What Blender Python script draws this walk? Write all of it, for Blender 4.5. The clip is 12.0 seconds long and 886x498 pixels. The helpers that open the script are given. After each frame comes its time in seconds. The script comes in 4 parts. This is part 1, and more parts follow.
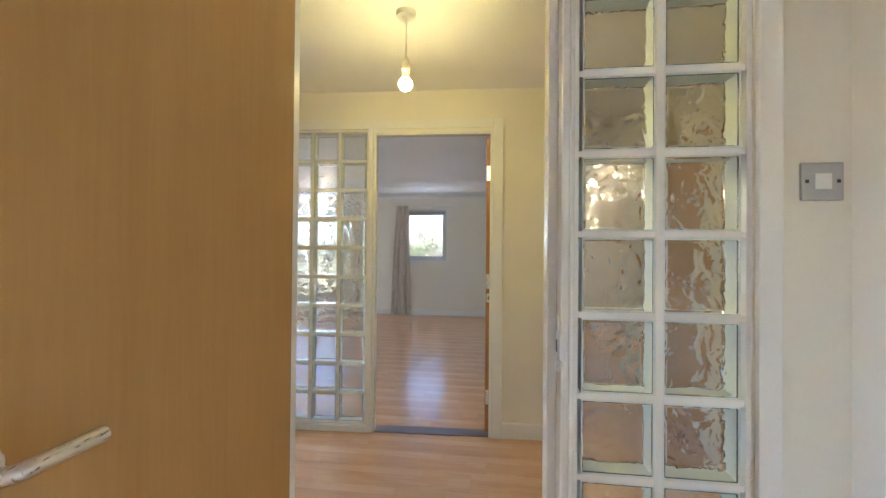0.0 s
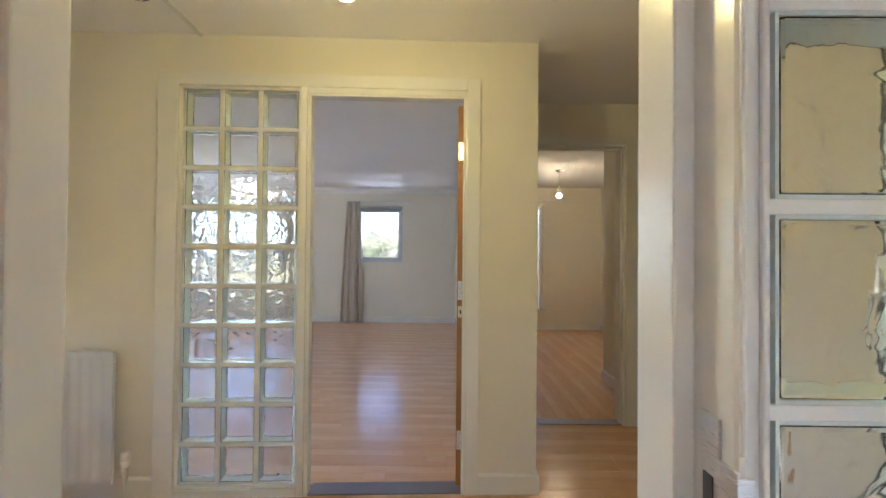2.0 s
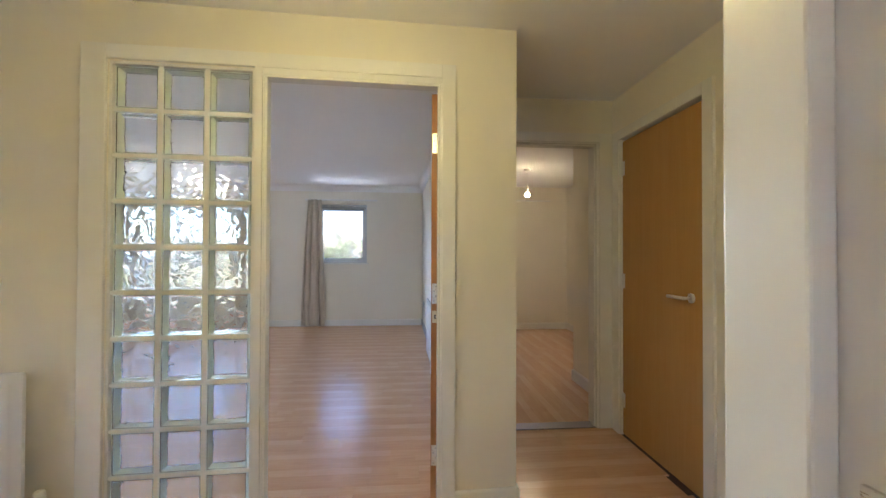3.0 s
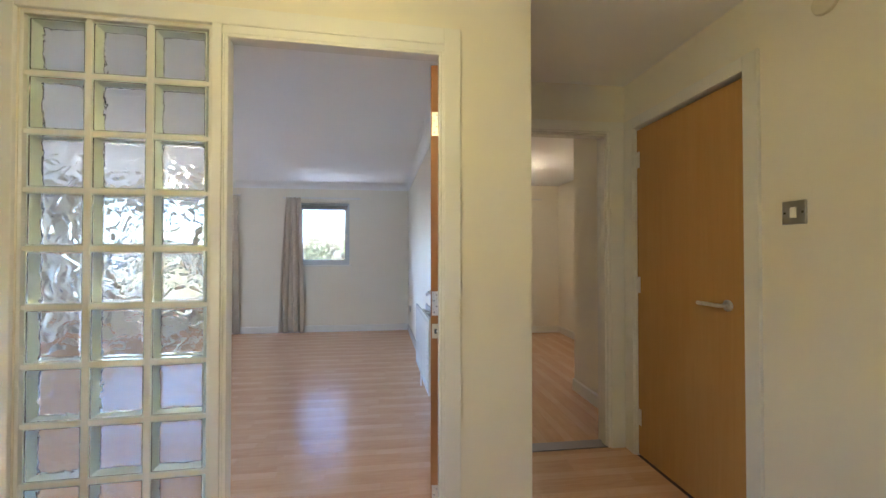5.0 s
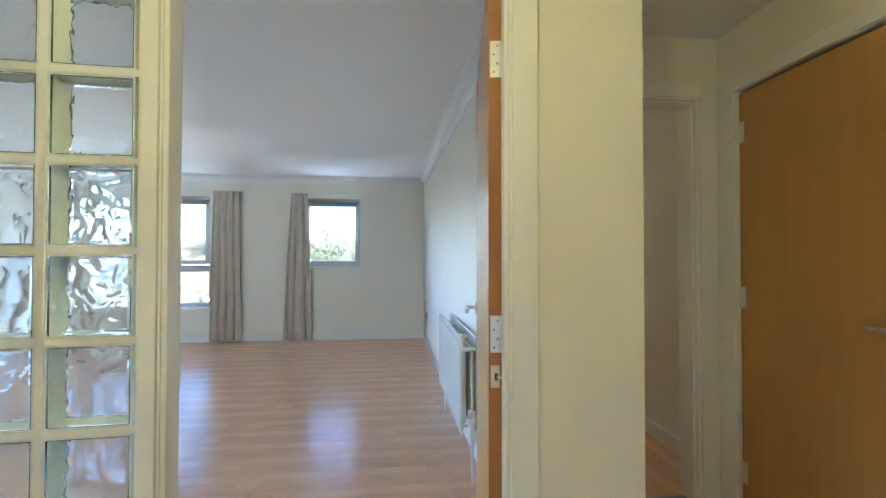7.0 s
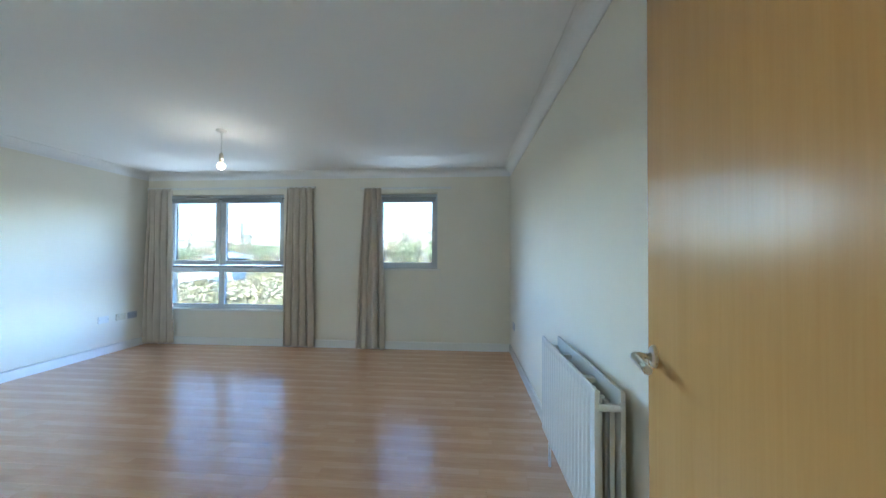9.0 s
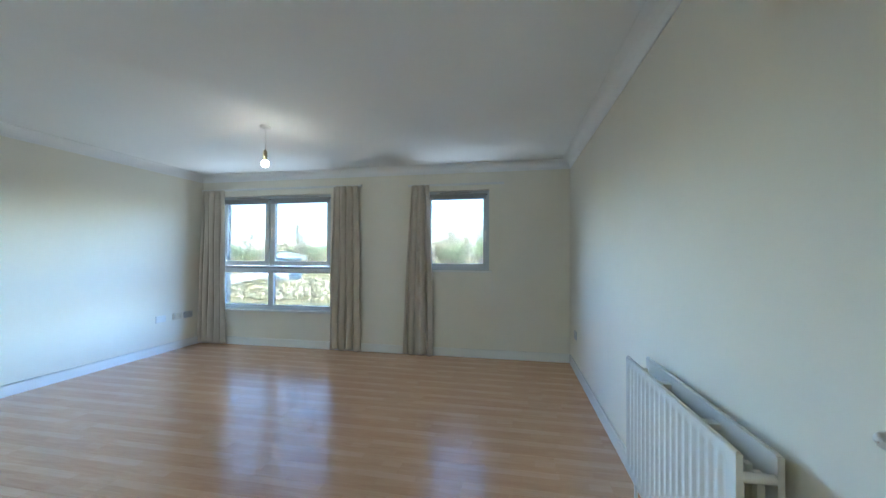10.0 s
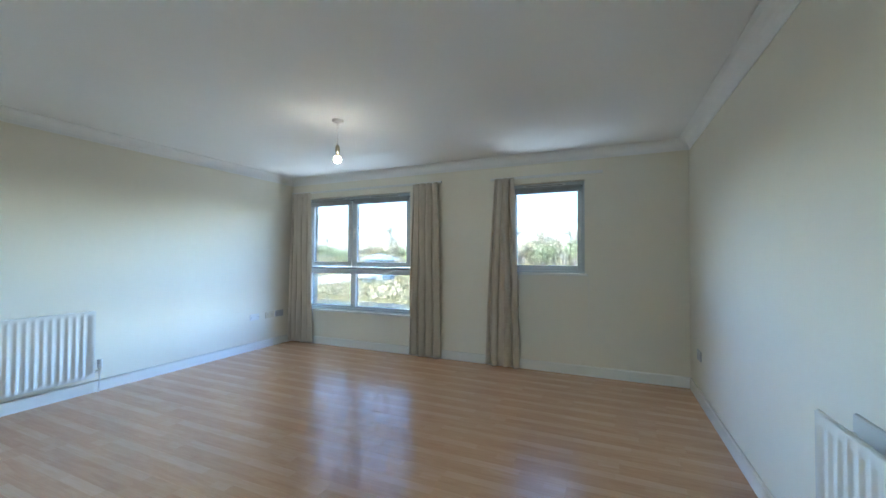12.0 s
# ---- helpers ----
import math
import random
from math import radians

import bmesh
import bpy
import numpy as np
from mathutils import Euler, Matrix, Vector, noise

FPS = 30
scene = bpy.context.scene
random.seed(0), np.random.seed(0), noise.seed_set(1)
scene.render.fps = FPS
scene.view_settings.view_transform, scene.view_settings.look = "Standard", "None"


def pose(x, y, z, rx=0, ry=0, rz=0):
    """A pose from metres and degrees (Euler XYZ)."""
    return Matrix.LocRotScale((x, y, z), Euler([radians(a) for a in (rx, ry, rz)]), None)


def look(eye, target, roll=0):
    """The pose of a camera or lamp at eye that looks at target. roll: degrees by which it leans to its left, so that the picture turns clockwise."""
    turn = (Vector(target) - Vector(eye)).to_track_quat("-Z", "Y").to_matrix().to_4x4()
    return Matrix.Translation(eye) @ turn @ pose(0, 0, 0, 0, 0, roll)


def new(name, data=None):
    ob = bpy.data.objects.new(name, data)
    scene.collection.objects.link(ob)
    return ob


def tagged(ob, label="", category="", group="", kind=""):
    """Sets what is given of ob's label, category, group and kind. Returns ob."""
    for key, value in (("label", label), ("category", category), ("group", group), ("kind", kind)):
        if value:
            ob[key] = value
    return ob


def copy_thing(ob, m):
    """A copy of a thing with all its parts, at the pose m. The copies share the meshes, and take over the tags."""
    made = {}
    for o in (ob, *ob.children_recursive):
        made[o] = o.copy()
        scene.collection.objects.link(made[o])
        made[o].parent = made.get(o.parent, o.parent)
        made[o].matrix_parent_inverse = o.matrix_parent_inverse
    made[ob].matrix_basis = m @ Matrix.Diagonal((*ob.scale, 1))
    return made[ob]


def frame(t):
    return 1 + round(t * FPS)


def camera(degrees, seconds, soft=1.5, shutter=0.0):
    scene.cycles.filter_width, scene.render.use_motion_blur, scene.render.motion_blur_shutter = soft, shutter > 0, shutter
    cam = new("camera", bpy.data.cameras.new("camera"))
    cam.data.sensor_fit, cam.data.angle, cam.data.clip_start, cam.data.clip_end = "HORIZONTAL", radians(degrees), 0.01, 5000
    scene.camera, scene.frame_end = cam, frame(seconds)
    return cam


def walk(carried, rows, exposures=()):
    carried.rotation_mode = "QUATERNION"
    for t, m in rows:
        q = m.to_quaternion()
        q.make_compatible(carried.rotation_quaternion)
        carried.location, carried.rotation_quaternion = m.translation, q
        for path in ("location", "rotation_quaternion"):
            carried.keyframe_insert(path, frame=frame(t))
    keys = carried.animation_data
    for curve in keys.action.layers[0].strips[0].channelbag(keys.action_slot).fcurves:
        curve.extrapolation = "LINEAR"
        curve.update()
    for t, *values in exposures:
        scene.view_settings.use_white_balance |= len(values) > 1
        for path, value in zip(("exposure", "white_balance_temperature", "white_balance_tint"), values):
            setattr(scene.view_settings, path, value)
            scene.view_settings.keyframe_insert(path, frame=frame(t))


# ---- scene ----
cam = camera(96.4, 12.0)
PATH = [
    (0, (0.1229, -2.6924, 1.2486), (-0.1105, -0.8019, 1.2648), 0.5),
    (0.5, (0.0914, -2.4915, 1.2505), (-0.0962, -0.5962, 1.2695), 0.6),
    (1, (0.0686, -2.341, 1.2524), (-0.0781, -0.4419, 1.2753), 0.6),
    (1.5, (0.0419, -2.1962, 1.2524), (-0.0495, -0.2943, 1.2753), 0.4),
    (2, (0.0238, -2.0572, 1.2476), (0.0067, -0.1533, 1.2695), 0.5),
    (2.5, (-0.0038, -1.961, 1.2524), (0.0676, -0.0571, 1.2724), 0.3),
    (3, (-0.0238, -1.8953, 1.2486), (0.1343, 0.0029, 1.2715), 0.2),
    (5, (-0.0781, -1.5657, 1.2534), (0.1648, 0.3238, 1.28), 0.0),
    (5.5, (-0.0857, -1.4629, 1.2572), (0.1543, 0.4267, 1.2819), 0.0),
    (6, (-0.0952, -1.3353, 1.2515), (0.1352, 0.5552, 1.2772), 0.1),
    (6.5, (-0.1095, -1.1591, 1.2581), (0.1038, 0.7333, 1.2819), 0.0),
    (6.7, (-0.1267, -1.0857, 1.261), (0.0829, 0.8076, 1.2867), 0.0),
    (8.3, (-0.2162, -0.4981, 1.2762), (-0.2086, 1.4067, 1.3038), 0.1),
    (8.5, (-0.2162, -0.4076, 1.2734), (-0.261, 1.4962, 1.3019), 0.1),
    (9, (-0.2333, -0.2057, 1.2676), (-0.4, 1.6915, 1.2972), 0.2),
    (9.5, (-0.2924, -0.0171, 1.2734), (-0.5686, 1.8677, 1.3024), 0.2),
    (10, (-0.3267, 0.1352, 1.2724), (-0.7162, 1.9991, 1.3029), 0.2),
    (10.5, (-0.3505, 0.2914, 1.2743), (-0.8638, 2.1258, 1.3019), 0.2),
    (11, (-0.3705, 0.4114, 1.2705), (-0.9953, 2.2105, 1.301), 0.2),
    (11.5, (-0.3943, 0.5019, 1.2705), (-1.1124, 2.2658, 1.3048), 0.2),
    (12, (-0.3933, 0.5781, 1.2619), (-1.1838, 2.3105, 1.2991), 0.2),
]
walk(cam, [(t, look(eye, target, roll)) for t, eye, target, roll in PATH],
     exposures=[(0.0, 6.38, 5600, 19), (3.0, 6.42, 5400, 21), (5.0, 6.55, 5300, 20), (6.5, 6.65, 5000, 13), (9.0, 6.1, 5050, 4), (12.0, 5.95, 5250, 5)])

# ---- world, sun, portals ----
world = bpy.data.worlds.new("overcast_sky")
scene.world = world
world.use_nodes = True
wn = world.node_tree.nodes
sky = wn.new("ShaderNodeTexSky")
sky.sky_type = "NISHITA"
sky.sun_disc = False
sky.sun_elevation = radians(58)
sky.sun_rotation = radians(180)
sky.air_density, sky.dust_density, sky.ozone_density = 1.2, 1.5, 2.0
wn["Background"].inputs["Strength"].default_value = 0.15
world.node_tree.links.new(sky.outputs["Color"], wn["Background"].inputs["Color"])

sun_data = bpy.data.lights.new("sun", "SUN")
sun_data.energy, sun_data.angle, sun_data.color = 4.5, radians(2), (1.0, 0.96, 0.9)
sun_ob = new("sun", sun_data)
sun_ob.matrix_world = look((0, -13.5, 21.6), (0, 0, 0))


def window_portal(name, place, target, w, h):
    """A portal in a window's opening that guides the sky's light."""
    d = bpy.data.lights.new(name, "AREA")
    d.shape, d.size, d.size_y = "RECTANGLE", w, h
    d.cycles.is_portal = True
    o = new(name, d)
    o.matrix_world = look(place, target)
    return o


def ground_bounce_lamp(name, x, y, z, width, depth, power):
    """Added lamp for daylight off the ground: outside the windows, well under sill level."""
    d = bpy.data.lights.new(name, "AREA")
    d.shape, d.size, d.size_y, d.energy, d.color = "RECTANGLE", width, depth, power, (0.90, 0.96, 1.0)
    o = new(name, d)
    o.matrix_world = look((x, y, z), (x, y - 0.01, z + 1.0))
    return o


# ---- materials ----
def material(name):
    m = bpy.data.materials.new(name)
    m.use_nodes = True
    nt = m.node_tree
    return m, nt, nt.nodes["Principled BSDF"]


def node(nt, kind, **inputs):
    n = nt.nodes.new(kind)
    for k, v in inputs.items():
        n.inputs[k.replace("_", " ")].default_value = v
    return n


def ramp(nt, fac, stops):
    r = nt.nodes.new("ShaderNodeValToRGB")
    r.color_ramp.elements[0].position, r.color_ramp.elements[0].color = stops[0][0], (*stops[0][1], 1)
    r.color_ramp.elements[1].position, r.color_ramp.elements[1].color = stops[-1][0], (*stops[-1][1], 1)
    for pos, col in stops[1:-1]:
        r.color_ramp.elements.new(pos).color = (*col, 1)
    nt.links.new(fac, r.inputs["Fac"])
    return r.outputs["Color"]


def coords(nt, scale=(1, 1, 1), kind="Object", random_shift=False):
    tc = nt.nodes.new("ShaderNodeTexCoord")
    mp = nt.nodes.new("ShaderNodeMapping")
    mp.inputs["Scale"].default_value = scale
    nt.links.new(tc.outputs[kind], mp.inputs["Vector"])
    if random_shift:
        info = nt.nodes.new("ShaderNodeObjectInfo")
        mul = nt.nodes.new("ShaderNodeVectorMath")
        mul.operation = "SCALE"
        mul.inputs[0].default_value = (37.0, 53.0, 19.0)
        nt.links.new(info.outputs["Random"], mul.inputs["Scale"])
        nt.links.new(mul.outputs[0], mp.inputs["Location"])
    return mp.outputs["Vector"]


def noise_node(nt, vec, scale, detail=4.0, rough=0.55, distortion=0.0):
    n = node(nt, "ShaderNodeTexNoise", Scale=scale, Detail=detail, Roughness=rough, Distortion=distortion)
    nt.links.new(vec, n.inputs["Vector"])
    return n.outputs["Fac"]


def bump(nt, bsdf, height, strength, distance=0.01):
    b = node(nt, "ShaderNodeBump", Strength=strength, Distance=distance)
    nt.links.new(height, b.inputs["Height"])
    nt.links.new(b.outputs["Normal"], bsdf.inputs["Normal"])


def painted(name, light, dark, rough=0.55, grain=260.0, strength=0.12, spec=0.5):
    """Emulsion or gloss paint: faint patchiness, roller grain."""
    m, nt, b = material(name)
    v = coords(nt)
    nt.links.new(ramp(nt, noise_node(nt, v, 1.3, 5, 0.6), [(0.3, dark), (0.7, light)]), b.inputs["Base Color"])
    b.inputs["Roughness"].default_value = rough
    b.inputs["Specular IOR Level"].default_value = spec
    bump(nt, b, noise_node(nt, v, grain, 2), strength, 0.002)
    return m


def metal(name, colour, rough):
    m, nt, b = material(name)
    v = coords(nt, (1, 1, 12))
    b.inputs["Base Color"].default_value = (*colour, 1)
    b.inputs["Metallic"].default_value = 1.0
    r = nt.nodes.new("ShaderNodeMapRange")
    r.inputs["To Min"].default_value, r.inputs["To Max"].default_value = rough * 0.9, rough * 1.1
    nt.links.new(noise_node(nt, v, 60, 3), r.inputs["Value"])
    nt.links.new(r.outputs[0], b.inputs["Roughness"])
    return m


def plastic(name, colour, rough=0.35):
    m, nt, b = material(name)
    v = coords(nt)
    c2 = tuple(c * 0.93 for c in colour)
    nt.links.new(ramp(nt, noise_node(nt, v, 14, 3), [(0.3, c2), (0.7, colour)]), b.inputs["Base Color"])
    b.inputs["Roughness"].default_value = rough
    return m


def wood(name, light, dark, rough, along="z", scale=1.0, random_shift=True, relief=0.08, spec=0.5):
    """Veneer with fine grain along one axis."""
    m, nt, b = material(name)
    s = {"z": (60, 60, 2.2), "x": (2.2, 60, 60), "y": (60, 2.2, 60)}[along]
    v = coords(nt, tuple(k * scale for k in s), random_shift=random_shift)
    fine = noise_node(nt, v, 1.6, 6, 0.7, 0.6)
    s2 = {"z": (7, 7, 0.5), "x": (0.5, 7, 7), "y": (7, 0.5, 7)}[along]
    v2 = coords(nt, s2, random_shift=random_shift)
    broad = noise_node(nt, v2, 1.2, 4, 0.6, 1.2)
    mix = nt.nodes.new("ShaderNodeMath")
    mix.operation = "MULTIPLY_ADD"
    mix.inputs[1].default_value = 0.55
    nt.links.new(fine, mix.inputs[0])
    half = nt.nodes.new("ShaderNodeMath")
    half.operation = "MULTIPLY"
    half.inputs[1].default_value = 0.45
    nt.links.new(broad, half.inputs[0])
    nt.links.new(half.outputs[0], mix.inputs[2])
    nt.links.new(ramp(nt, mix.outputs[0], [(0.33, dark), (0.66, light)]), b.inputs["Base Color"])
    b.inputs["Roughness"].default_value = rough
    b.inputs["Specular IOR Level"].default_value = spec
    bump(nt, b, fine, relief, 0.002)
    return m


def laminate():
    """Three-strip laminate board; the strips run along the board's length, x."""
    m, nt, b = material("laminate_boards")
    v = coords(nt, random_shift=True)
    brick = node(nt, "ShaderNodeTexBrick", Scale=1.0, Mortar_Size=0.0006, Mortar_Smooth=0.3, Bias=0.0, Brick_Width=0.36, Row_Height=0.0633)
    brick.offset = 0.42
    brick.inputs["Color1"].default_value = (0.0, 0.0, 0.0, 1)
    brick.inputs["Color2"].default_value = (1.0, 1.0, 1.0, 1)
    brick.inputs["Mortar"].default_value = (0.1, 0.1, 0.1, 1)
    tc = coords(nt)
    nt.links.new(tc, brick.inputs["Vector"])
    gv = coords(nt, (3, 90, 90), random_shift=True)
    grain = noise_node(nt, gv, 1.2, 6, 0.7, 0.8)
    mot = noise_node(nt, coords(nt, (1.6, 12, 12), random_shift=True), 2.0, 4, 0.6, 1.0)
    info = nt.nodes.new("ShaderNodeObjectInfo")

    def madd(a, k, c=None):
        n = nt.nodes.new("ShaderNodeMath")
        n.operation = "MULTIPLY_ADD"
        nt.links.new(a, n.inputs[0])
        n.inputs[1].default_value = k
        if c is None:
            n.inputs[2].default_value = 0.0
        else:
            nt.links.new(c, n.inputs[2])
        return n.outputs[0]

    mix = madd(grain, 0.42, madd(brick.outputs["Color"], 0.26, madd(info.outputs["Random"], 0.05, madd(mot, 0.40))))
    nt.links.new(ramp(nt, mix, [(0.30, (0.60, 0.345, 0.20)), (0.55, (0.72, 0.455, 0.28)), (0.85, (0.82, 0.57, 0.39))]), b.inputs["Base Color"])
    r = nt.nodes.new("ShaderNodeMapRange")
    r.inputs["To Min"].default_value, r.inputs["To Max"].default_value = 0.18, 0.27
    nt.links.new(noise_node(nt, v, 2.5, 4), r.inputs["Value"])
    nt.links.new(r.outputs[0], b.inputs["Roughness"])
    b.inputs["Specular IOR Level"].default_value = 0.8
    bump(nt, b, madd(grain, 1.0, madd(noise_node(nt, coords(nt, (9, 40, 40), random_shift=True), 2.0, 3), 1.5)), 0.06, 0.0015)
    return m


def glass(name, rough=0.0, tint=(1, 1, 1), ior=1.45):
    m, nt, b = material(name)
    b.inputs["Base Color"].default_value = (*tint, 1)
    b.inputs["Roughness"].default_value = rough
    b.inputs["IOR"].default_value = ior
    b.inputs["Transmission Weight"].default_value = 1.0
    return m, nt, b


def block_glass():
    m, nt, b = glass("block_glass", 0.09, (0.975, 0.995, 0.985), 1.45)
    v = coords(nt, random_shift=True)
    a = noise_node(nt, v, 15, 1.5, 0.45, 1.2)
    bump(nt, b, a, 0.3, 0.02)
    return m


def emitter(name, colour, strength):
    m, nt, b = material(name)
    b.inputs["Emission Color"].default_value = (*colour, 1)
    b.inputs["Emission Strength"].default_value = strength
    b.inputs["Base Color"].default_value = (0.9, 0.9, 0.88, 1)
    return m


def cloth(name, light, dark):
    m, nt, b = material(name)
    v = coords(nt)
    weave = node(nt, "ShaderNodeTexWave", Scale=220.0, Distortion=1.0)
    nt.links.new(v, weave.inputs["Vector"])
    n = noise_node(nt, coords(nt, (8, 8, 1.5)), 3, 4)
    nt.links.new(ramp(nt, n, [(0.3, dark), (0.7, light)]), b.inputs["Base Color"])
    b.inputs["Roughness"].default_value = 0.9
    b.inputs["Sheen Weight"].default_value = 0.15
    bump(nt, b, weave.outputs["Fac"], 0.1, 0.001)
    return m


M_WALL = painted("magnolia_emulsion", (0.84, 0.795, 0.68), (0.815, 0.765, 0.65), 0.8, 260.0, 0.12, 0.2)
M_CEIL = painted("white_ceiling_paint", (0.88, 0.87, 0.855), (0.86, 0.85, 0.83), 0.8)
M_TRIM = painted("white_gloss_paint", (0.86, 0.845, 0.795), (0.83, 0.815, 0.765), 0.25, 60, 0.05)
M_RAD = painted("radiator_enamel", (0.80, 0.79, 0.76), (0.78, 0.77, 0.73), 0.25, 90, 0.03)
M_DOOR = wood("oak_veneer", (0.56, 0.33, 0.12), (0.50, 0.28, 0.095), 0.20, relief=0.012, spec=0.16)
M_EDGE = wood("door_lipping", (0.42, 0.185, 0.05), (0.33, 0.13, 0.034), 0.4)
M_FLOOR = laminate()
M_GAP = plastic("floor_joint_shadow", (0.06, 0.03, 0.02), 0.8)
M_STEEL = metal("satin_steel", (0.76, 0.74, 0.71), 0.28)
M_PLATE = metal("brushed_steel_plate", (0.50, 0.51, 0.53), 0.32)
M_BRASS = metal("pale_brass", (0.72, 0.64, 0.46), 0.3)
M_STRIP = metal("threshold_aluminium", (0.30, 0.28, 0.30), 0.45)
M_WHITE = plastic("white_plastic", (0.80, 0.79, 0.76))
M_CREAM = plastic("cream_plastic", (0.72, 0.66, 0.50))
M_DARK = plastic("dark_plastic", (0.05, 0.05, 0.055))
M_FRAME = painted("grey_window_paint", (0.60, 0.635, 0.65), (0.56, 0.59, 0.605), 0.35, 60, 0.03)
# Near-black tint dims the bright outdoors seen through the panes, in place of exposure.
M_PANE = glass("view_dimming_glass", 0.0, (0.058, 0.060, 0.063))[0]
M_BLOCK = block_glass()
M_BLOCK_FACE = glass("block_face_glass", 0.0, (0.98, 0.995, 0.988))[0]
M_CURTAIN = cloth("taupe_curtain_cloth", (0.66, 0.59, 0.485), (0.57, 0.50, 0.41))
M_BULB = emitter("lit_bulb", (1.0, 0.79, 0.25), 4.4)
M_BULB_ROOM = emitter("lit_bulb_room", (1.0, 0.78, 0.40), 3.8)
M_BULB_COOL = emitter("lit_bulb_living", (1.0, 0.82, 0.55), 2.4)


# ---- building helpers ----
def box(bm, x0, x1, y0, y1, z0, z1, bevel=0.0):
    vs = [bm.verts.new(p) for p in ((x0, y0, z0), (x1, y0, z0), (x1, y1, z0), (x0, y1, z0),
                                    (x0, y0, z1), (x1, y0, z1), (x1, y1, z1), (x0, y1, z1))]
    fs = [bm.faces.new([vs[i] for i in q]) for q in ((3, 2, 1, 0), (4, 5, 6, 7), (0, 1, 5, 4), (1, 2, 6, 5), (2, 3, 7, 6), (3, 0, 4, 7))]
    if bevel:
        es = list({e for f in fs for e in f.edges})
        bmesh.ops.bevel(bm, geom=es, offset=bevel, segments=2, affect="EDGES", profile=0.6)
    return bm


def prism(bm, outline, z0, z1):
    """A prism over a plan outline (counter-clockwise)."""
    lo = [bm.verts.new((x, y, z0)) for x, y in outline]
    hi = [bm.verts.new((x, y, z1)) for x, y in outline]
    bm.faces.new(lo[::-1])
    bm.faces.new(hi)
    n = len(outline)
    for i in range(n):
        bm.faces.new((lo[i], lo[(i + 1) % n], hi[(i + 1) % n], hi[i]))
    return bm


def tube(bm, a, b, r, seg=14, r2=None):
    """A capped round bar from a to b."""
    a, b = Vector(a), Vector(b)
    q = (b - a).to_track_quat("Z", "Y").to_matrix().to_4x4()
    m = Matrix.Translation((a + b) / 2) @ q
    bmesh.ops.create_cone(bm, cap_ends=True, segments=seg, radius1=r, radius2=r if r2 is None else r2, depth=(b - a).length, matrix=m)
    return bm


def lathe(bm, profile, seg=24, centre=(0, 0, 0)):
    """A turned shape: profile of (radius, z)."""
    rings = []
    for r, z in profile:
        if r < 1e-5:
            rings.append([bm.verts.new((centre[0], centre[1], centre[2] + z))])
        else:
            rings.append([bm.verts.new((centre[0] + r * math.cos(2 * math.pi * i / seg), centre[1] + r * math.sin(2 * math.pi * i / seg), centre[2] + z)) for i in range(seg)])
    for p, q in zip(rings, rings[1:]):
        for i in range(seg):
            j = (i + 1) % seg
            loop = ([p[0]] if len(p) == 1 else [p[i], p[j]]) + ([q[0]] if len(q) == 1 else [q[j], q[i]])
            if len(loop) > 2:
                bm.faces.new(loop)
    return bm


def pipe(bm, points, r, seg=10):
    """A round pipe along a smooth run of points."""
    pts = [Vector(p) for p in points]
    rings = []
    for i, p in enumerate(pts):
        d = (pts[min(i + 1, len(pts) - 1)] - pts[max(i - 1, 0)]).normalized()
        q = d.to_track_quat("Z", "Y")
        rings.append([bm.verts.new(p + q @ Vector((r * math.cos(2 * math.pi * k / seg), r * math.sin(2 * math.pi * k / seg), 0))) for k in range(seg)])
    for a, b in zip(rings, rings[1:]):
        for k in range(seg):
            bm.faces.new((a[k], a[(k + 1) % seg], b[(k + 1) % seg], b[k]))
    bm.faces.new(rings[0][::-1])
    bm.faces.new(rings[-1])
    return bm


def mesh_from(name, bm, mat, smooth=False):
    bmesh.ops.recalc_face_normals(bm, faces=bm.faces)
    me = bpy.data.meshes.new(name)
    bm.to_mesh(me)
    bm.free()
    for k in (mat if isinstance(mat, (list, tuple)) else [mat]):
        me.materials.append(k)
    if smooth:
        for p in me.polygons:
            p.use_smooth = True
        me.set_sharp_from_angle(angle=radians(40))
    return me


def part(name, bm, mat, parent, label="", smooth=False, at=None):
    ob = new(name, mesh_from(name, bm, mat, smooth))
    ob.parent = parent
    if at is not None:
        ob.matrix_basis = at
    if label:
        tagged(ob, label)
    return ob


def thing(name, m, label, category, group="", kind=""):
    ob = new(name)
    ob.empty_display_size = 0.1
    ob.matrix_basis = m
    return tagged(ob, label, category, group, kind)


def structure(name, bm, mat, label, category):
    return tagged(new(name, mesh_from(name, bm, mat)), label, category, "", "structure")


def NB():
    return bmesh.new()


# ---- plan (metres; y=0 is the hall face of the living-room partition) ----
HC, LC = 2.365, 2.415          # ceiling heights of hall side and living room
PT = 0.075                     # partition thickness
FAR = 5.08                     # window wall of the living room
R_NEAR, R_FAR = 0.36, 0.195    # living room's long wall, slightly out of square
L_NEAR, L_FAR = -4.77, -4.945
DOOR_TOP = 2.045
P_X0, P_X1 = -1.348, -0.738    # glass-block panel opening in the partition
D_X0, D_X1 = -0.692, 0.120     # living-room door opening
W_S, W_N = -1.673, -1.56       # wall of the first doorway
F_X0, F_X1 = -0.46, 0.270      # first doorway
G_X0, G_X1 = 0.325, 0.735      # glass-block panel beside it
W1 = (-4.68, -2.92, 0.50, 2.11)
W2 = (-1.62, -0.775, 1.085, 2.10)
WT = 0.26
HEAD = 2.070                   # head of the living-room door
TURN = pose(-0.3, 0, 0) @ pose(0, 0, 0, 0, 0, 2.5) @ pose(0.3, 0, 0)   # the partition stands slightly askew


def askew(x, y):
    p = TURN @ Vector((x, y, 0))
    return p.x, p.y


